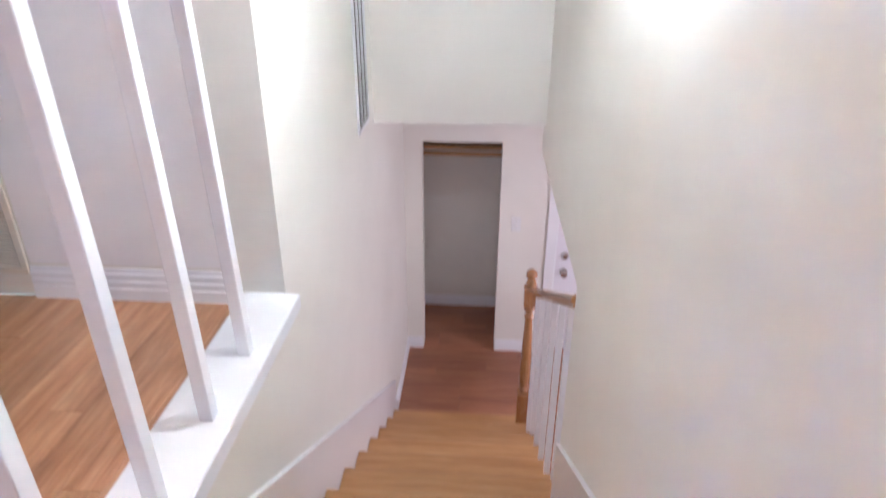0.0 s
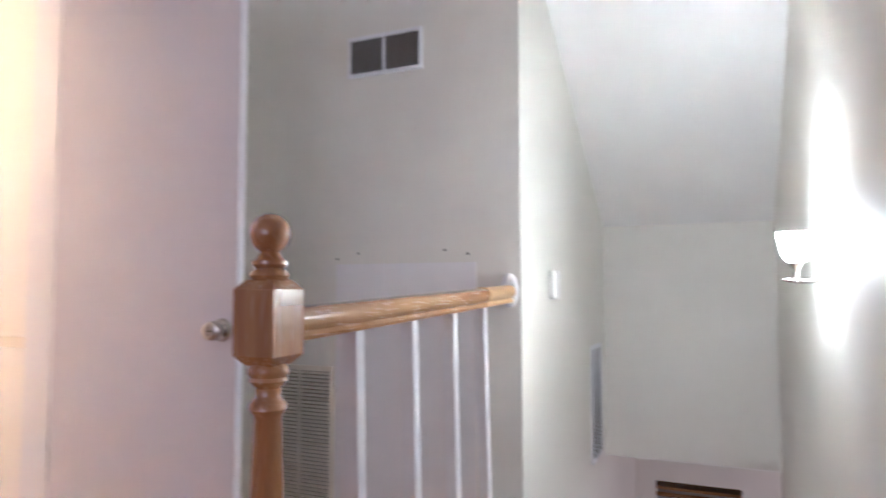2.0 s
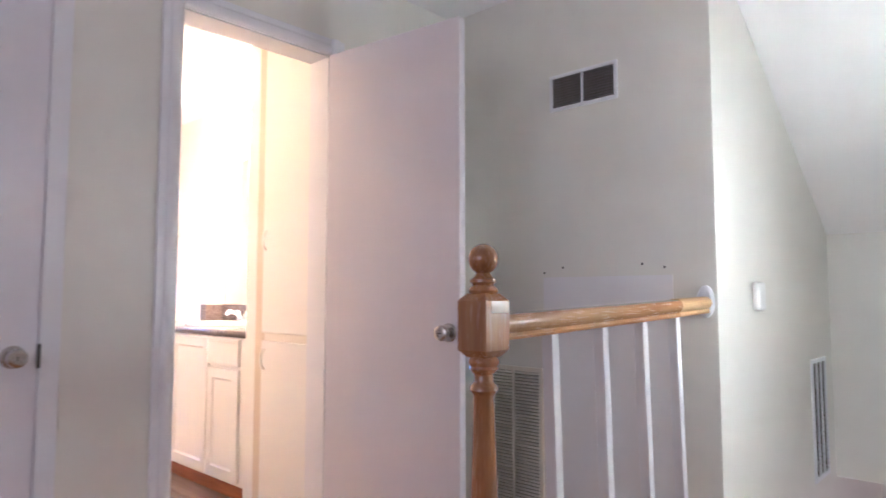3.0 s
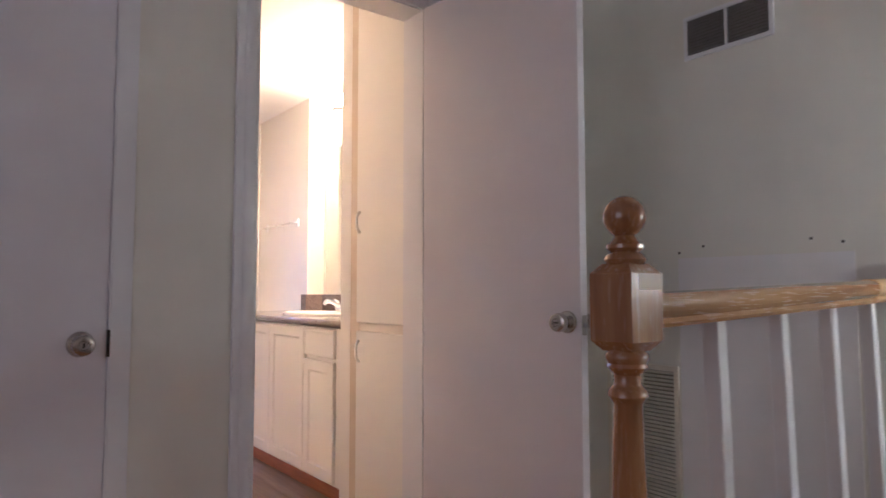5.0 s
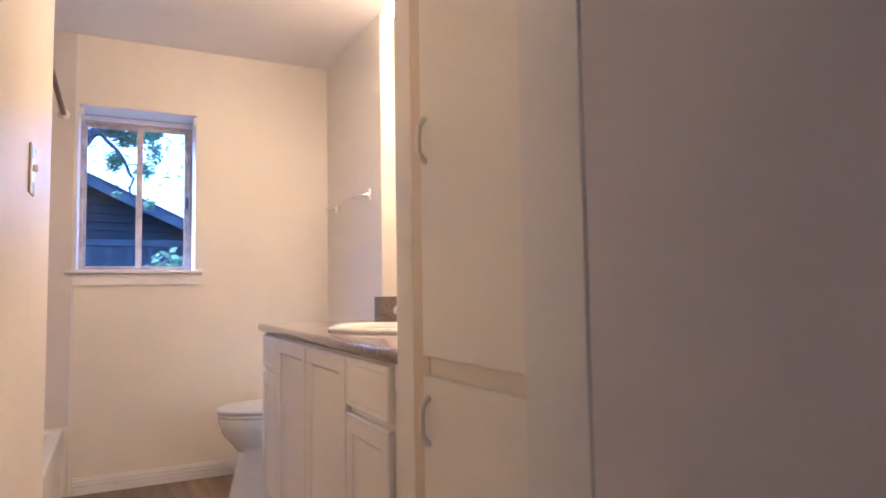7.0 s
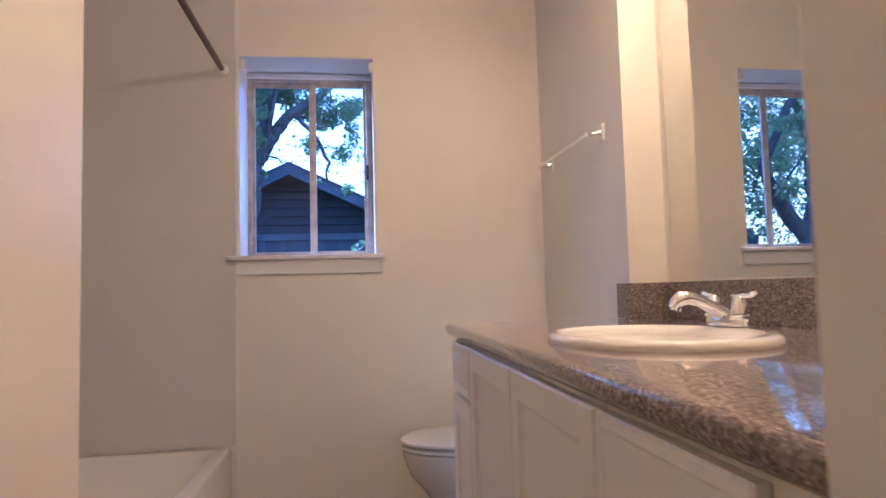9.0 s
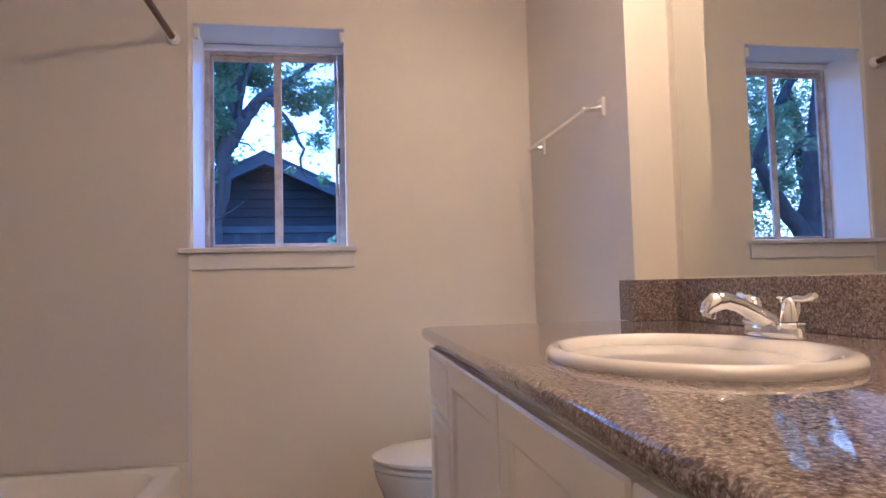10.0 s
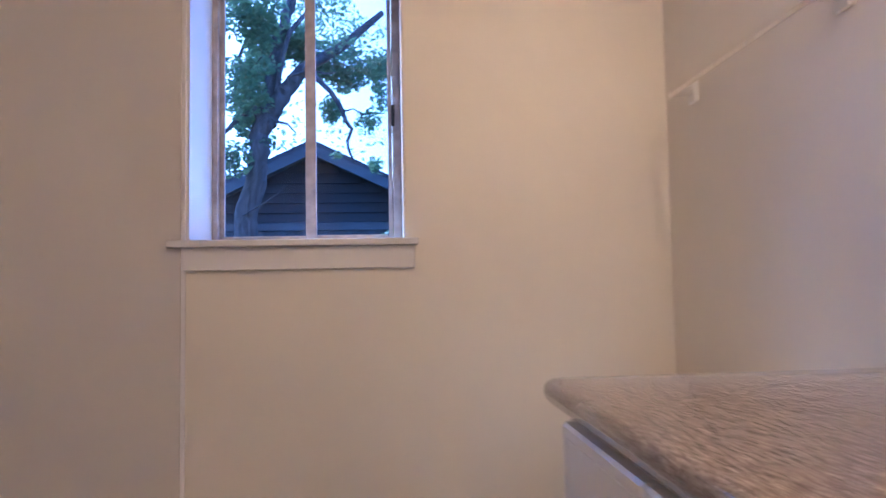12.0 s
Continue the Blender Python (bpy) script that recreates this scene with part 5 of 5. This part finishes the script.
X = -6.7
tree("tree", [([(X, -0.2, -2.6), (X, -0.14, 0.8), (X, -0.08, 1.36), (X, -0.03, 1.6), (X, 0.0, 1.8), (X, 0.02, 2.0), (X, 0.07, 2.12)], [0.10, 0.085, 0.075, 0.07, 0.066, 0.062, 0.06]),
              ([(X, 0.06, 2.08), (X, 0.16, 2.26), (X, 0.25, 2.38), (X, 0.34, 2.47), (X - 0.1, 0.5, 2.6), (X - 0.2, 0.8, 2.9)], [0.058, 0.052, 0.045, 0.038, 0.032, 0.02]),
              ([(X, 0.06, 2.08), (X - 0.05, 0.07, 2.31), (X - 0.1, 0.10, 2.56), (X - 0.1, 0.14, 2.72), (X - 0.15, 0.18, 2.9), (X - 0.2, 0.3, 3.6)], [0.05, 0.045, 0.042, 0.038, 0.034, 0.015]),
              ([(X, 0.08, 2.20), (X + 0.03, -0.02, 2.16), (X + 0.05, -0.13, 2.07), (X + 0.05, -0.25, 1.95), (X + 0.05, -0.45, 1.85)], [0.017, 0.015, 0.014, 0.012, 0.006]),
              ([(X, 0.12, 2.28), (X + 0.03, 0.17, 2.52), (X + 0.03, 0.21, 2.66), (X, 0.31, 2.80), (X, 0.42, 3.0)], [0.018, 0.016, 0.015, 0.013, 0.008]),
              ([(X, 0.02, 2.05), (X, -0.04, 2.29), (X, -0.01, 2.43), (X, 0.05, 2.56), (X, 0.13, 2.68)], [0.018, 0.013, 0.012, 0.010, 0.006]),
              ([(X, -0.04, 2.29), (X, -0.11, 2.50), (X, -0.05, 2.67), (X, 0.05, 2.77), (X, 0.2, 2.95)], [0.012, 0.011, 0.010, 0.009, 0.005]),
              ([(X, 0.32, 2.45), (X + 0.03, 0.38, 2.37), (X + 0.04, 0.47, 2.28), (X + 0.04, 0.54, 2.16), (X + 0.04, 0.56, 2.09), (X + 0.04, 0.60, 2.04), (X + 0.04, 0.57, 1.96), (X + 0.04, 0.58, 1.90), (X + 0.04, 0.62, 1.82)],
               [0.018, 0.017, 0.016, 0.015, 0.014, 0.012, 0.010, 0.009, 0.004]),
              ([(X, 0.06, 2.10), (X + 0.03, 0.12, 2.09), (X + 0.04, 0.20, 2.07), (X + 0.04, 0.25, 2.01)], [0.010, 0.009, 0.007, 0.004]),
              ([(X, 0.16, 2.27), (X + 0.05, 0.21, 2.37), (X + 0.05, 0.29, 2.40), (X + 0.05, 0.36, 2.41), (X + 0.05, 0.44, 2.39), (X + 0.05, 0.51, 2.40)], [0.011, 0.009, 0.008, 0.007, 0.006, 0.003]),
              ([(X + 0.05, -0.08, 1.49), (X + 0.2, 0.09, 1.55), (X + 0.2, 0.17, 1.61), (X + 0.2, 0.225, 1.67)], [0.006, 0.005, 0.004, 0.002]),
              ([(X, 0.54, 2.16), (X, 0.61, 2.18), (X, 0.67, 2.14), (X, 0.72, 2.15)], [0.006, 0.005, 0.004, 0.002])],
     [((X - 0.3, -0.05, 2.75), (0.25, 0.22, 0.30), 1500), ((X - 0.3, -0.12, 2.35), (0.22, 0.14, 0.26), 620), ((X, -0.06, 2.08), (0.12, 0.10, 0.10), 90), ((X, 0.02, 1.95), (0.08, 0.10, 0.05), 60),
      ((X + 0.1, 0.05, 2.62), (0.10, 0.12, 0.16), 150), ((X - 0.2, 0.24, 2.68), (0.2, 0.12, 0.12), 320), ((X - 0.4, 0.52, 2.80), (0.3, 0.22, 0.12), 800), ((X - 0.4, 0.76, 2.68), (0.3, 0.14, 0.18), 620),
      ((X - 0.3, 0.78, 2.35), (0.3, 0.07, 0.16), 110), ((X - 0.2, 0.45, 2.23), (0.15, 0.08, 0.09), 150), ((X - 0.3, 0.54, 2.46), (0.2, 0.12, 0.08), 130), ((X - 0.3, 0.74, 1.86), (0.2, 0.06, 0.06), 70),
      ((X - 0.3, 0.47, 1.95), (0.1, 0.05, 0.04), 40), ((X - 0.6, 0.3, 3.2), (0.6, 1.0, 0.35), 2200), ((X + 0.15, 0.0, 2.30), (0.12, 0.22, 0.20), 320), ((X + 0.15, -0.12, 1.82), (0.10, 0.14, 0.12), 130),
      ((X - 0.2, 0.60, 2.55), (0.25, 0.26, 0.16), 420), ((X - 0.3, 0.70, 2.16), (0.2, 0.10, 0.10), 120), ((X - 0.3, 0.36, 2.56), (0.2, 0.20, 0.10), 220), ((X + 0.12, -0.02, 2.75), (0.1, 0.25, 0.2), 420), ((X - 0.2, -0.45, 2.5), (0.3, 0.25, 0.5), 900)],
     "leafy tree with a forked dark trunk behind the house", 11, 0.036, LEAF_PALE, 3.2).location = (0, -0.085, 0)
tree("tree", [([(-7.6, -2.2, -2.6), (-7.6, -2.15, 0.6), (-7.6, -2.12, 1.5), (-7.6, -2.13, 2.0), (-7.6, -2.2, 2.4), (-7.7, -2.4, 3.6)], [0.17, 0.15, 0.12, 0.11, 0.09, 0.05]),
              ([(-7.6, -2.08, 1.3), (-7.55, -1.70, 1.75), (-7.5, -1.50, 2.05), (-7.5, -1.47, 2.2), (-7.55, -1.66, 2.5), (-7.6, -1.84, 2.8), (-7.6, -2.05, 3.1), (-7.6, -2.3, 3.6)], [0.09, 0.075, 0.06, 0.05, 0.045, 0.042, 0.038, 0.02]),
              ([(-7.5, -1.60, 1.9), (-7.4, -1.72, 2.12), (-7.4, -1.85, 2.28), (-7.4, -2.02, 2.5)], [0.014, 0.010, 0.008, 0.004])],
     [((-8.6, -2.2, 2.3), (0.4, 0.7, 0.8), 2200), ((-7.2, -1.6, 2.55), (0.15, 0.30, 0.10), 260), ((-7.1, -1.75, 2.25), (0.15, 0.18, 0.09), 160),
      ((-7.2, -1.5, 1.9), (0.15, 0.15, 0.12), 120), ((-8.0, -2.2, 3.4), (0.6, 0.8, 0.4), 1500)],
     "broad leafy tree with a forked leaning trunk", 12, 0.075, LEAF_PALE)
tree("tree", [([(-10.4, -4.6, -2.6), (-10.4, -4.5, 1.0), (-10.3, -4.2, 3.0), (-10.3, -3.8, 4.6)], [0.2, 0.16, 0.10, 0.03])],
     [((-10.3, -3.5, 3.1), (0.7, 2.0, 1.8), 52000)], "dense leafy tree beside the shed", 15, 0.05, LEAF_PALE)
tree("tree", [([(-15.5, 2.2, -2.6), (-15.5, 2.1, 1.0), (-15.4, 2.0, 4.5)], [0.25, 0.2, 0.08])],
     [((-15.5, 1.6, 3.9), (1.2, 2.6, 0.8), 420), ((-15.5, -1.6, 4.0), (1.2, 1.6, 1.3), 900), ((-15.5, 3.5, 5.2), (1.2, 2.0, 1.5), 900)],
     "tall leafy tree far behind the shed", 13, 0.11)
tree("shrub", [([(-6.9, 0.95, -2.6), (-6.9, 0.93, 0.2), (-6.9, 0.9, 1.3)], [0.04, 0.03, 0.01])],
     [((-6.9, 0.9, 1.15), (0.3, 0.32, 0.33), 600), ((-6.9, 0.9, 0.5), (0.4, 0.4, 0.5), 900)],
     "bright green shrub in front of the shed", 14, 0.085, LEAF_PALE)

# ---- planks, the many small pieces ----
def plank_mesh(w, l, axis, material):
    bm = boxes(((0.0007, 0.0007, -0.0118), (w - 0.0007, l - 0.0007, 0.0)) if axis == 1 else ((0.0007, 0.0007, -0.0118), (l - 0.0007, w - 0.0007, 0.0)))
    top = [e for e in bm.edges if all(v.co.z > -0.001 for v in e.verts)]
    bmesh.ops.bevel(bm, geom=top, offset=0.0009, segments=1, affect="EDGES")
    me = bpy.data.meshes.new("plank")
    bm.to_mesh(me), bm.free()
    me.materials.append(material)
    return me


def planks(parent, x0, x1, y0, y1, z, w, length, axis, material, seed):
    """Staggered floorboards over a rectangle; axis 0 lays them along x, 1 along y."""
    rnd = random.Random(seed)
    a0, a1, b0, b1 = (x0, x1, y0, y1) if axis == 1 else (y0, y1, x0, x1)
    cache = {}
    a = a0
    while a < a1 - 0.005:
        ww = min(w, a1 - a)
        b = b0
        first = True
        while b < b1 - 0.005:
            l = length * rnd.choice((0.7, 0.85, 1.0)) if not first else length * rnd.choice((0.25, 0.45, 0.65, 0.9))
            first = False
            l = min(l, b1 - b)
            if b1 - b - l < 0.12:
                l = b1 - b
            key = (round(ww, 4), round(l, 4))
            if key not in cache:
                cache[key] = plank_mesh(ww, l, axis, material)
            piece("plank", cache[key], parent, (a, b, z) if axis == 1 else (b, a, z))
            b += l
        a += ww


planks(hall_floor, BATH_FACE + 0.0, 0.03, -2.7, GRILLE_Y, 0.0, 0.083, 1.1, 1, FLOOR_OAK, 3)
planks(hall_floor, 0.03, 2.68, -2.7, 0.30, 0.0, 0.083, 1.1, 1, FLOOR_OAK, 4)
planks(low_floor, ST_L, 3.0, 3.47, 5.2, LOW, 0.083, 1.0, 0, LOW_OAK, 5)
planks(low_floor, ST_R + 0.032, 3.0, 1.8, 3.47, LOW, 0.083, 1.0, 0, LOW_OAK, 7)
planks(bath_floor, WIN_WALL, BATH_FACE, SWITCH_Y - 0.06, MIRROR_Y, 0.0, 0.15, 1.2, 0, VINYL, 6)
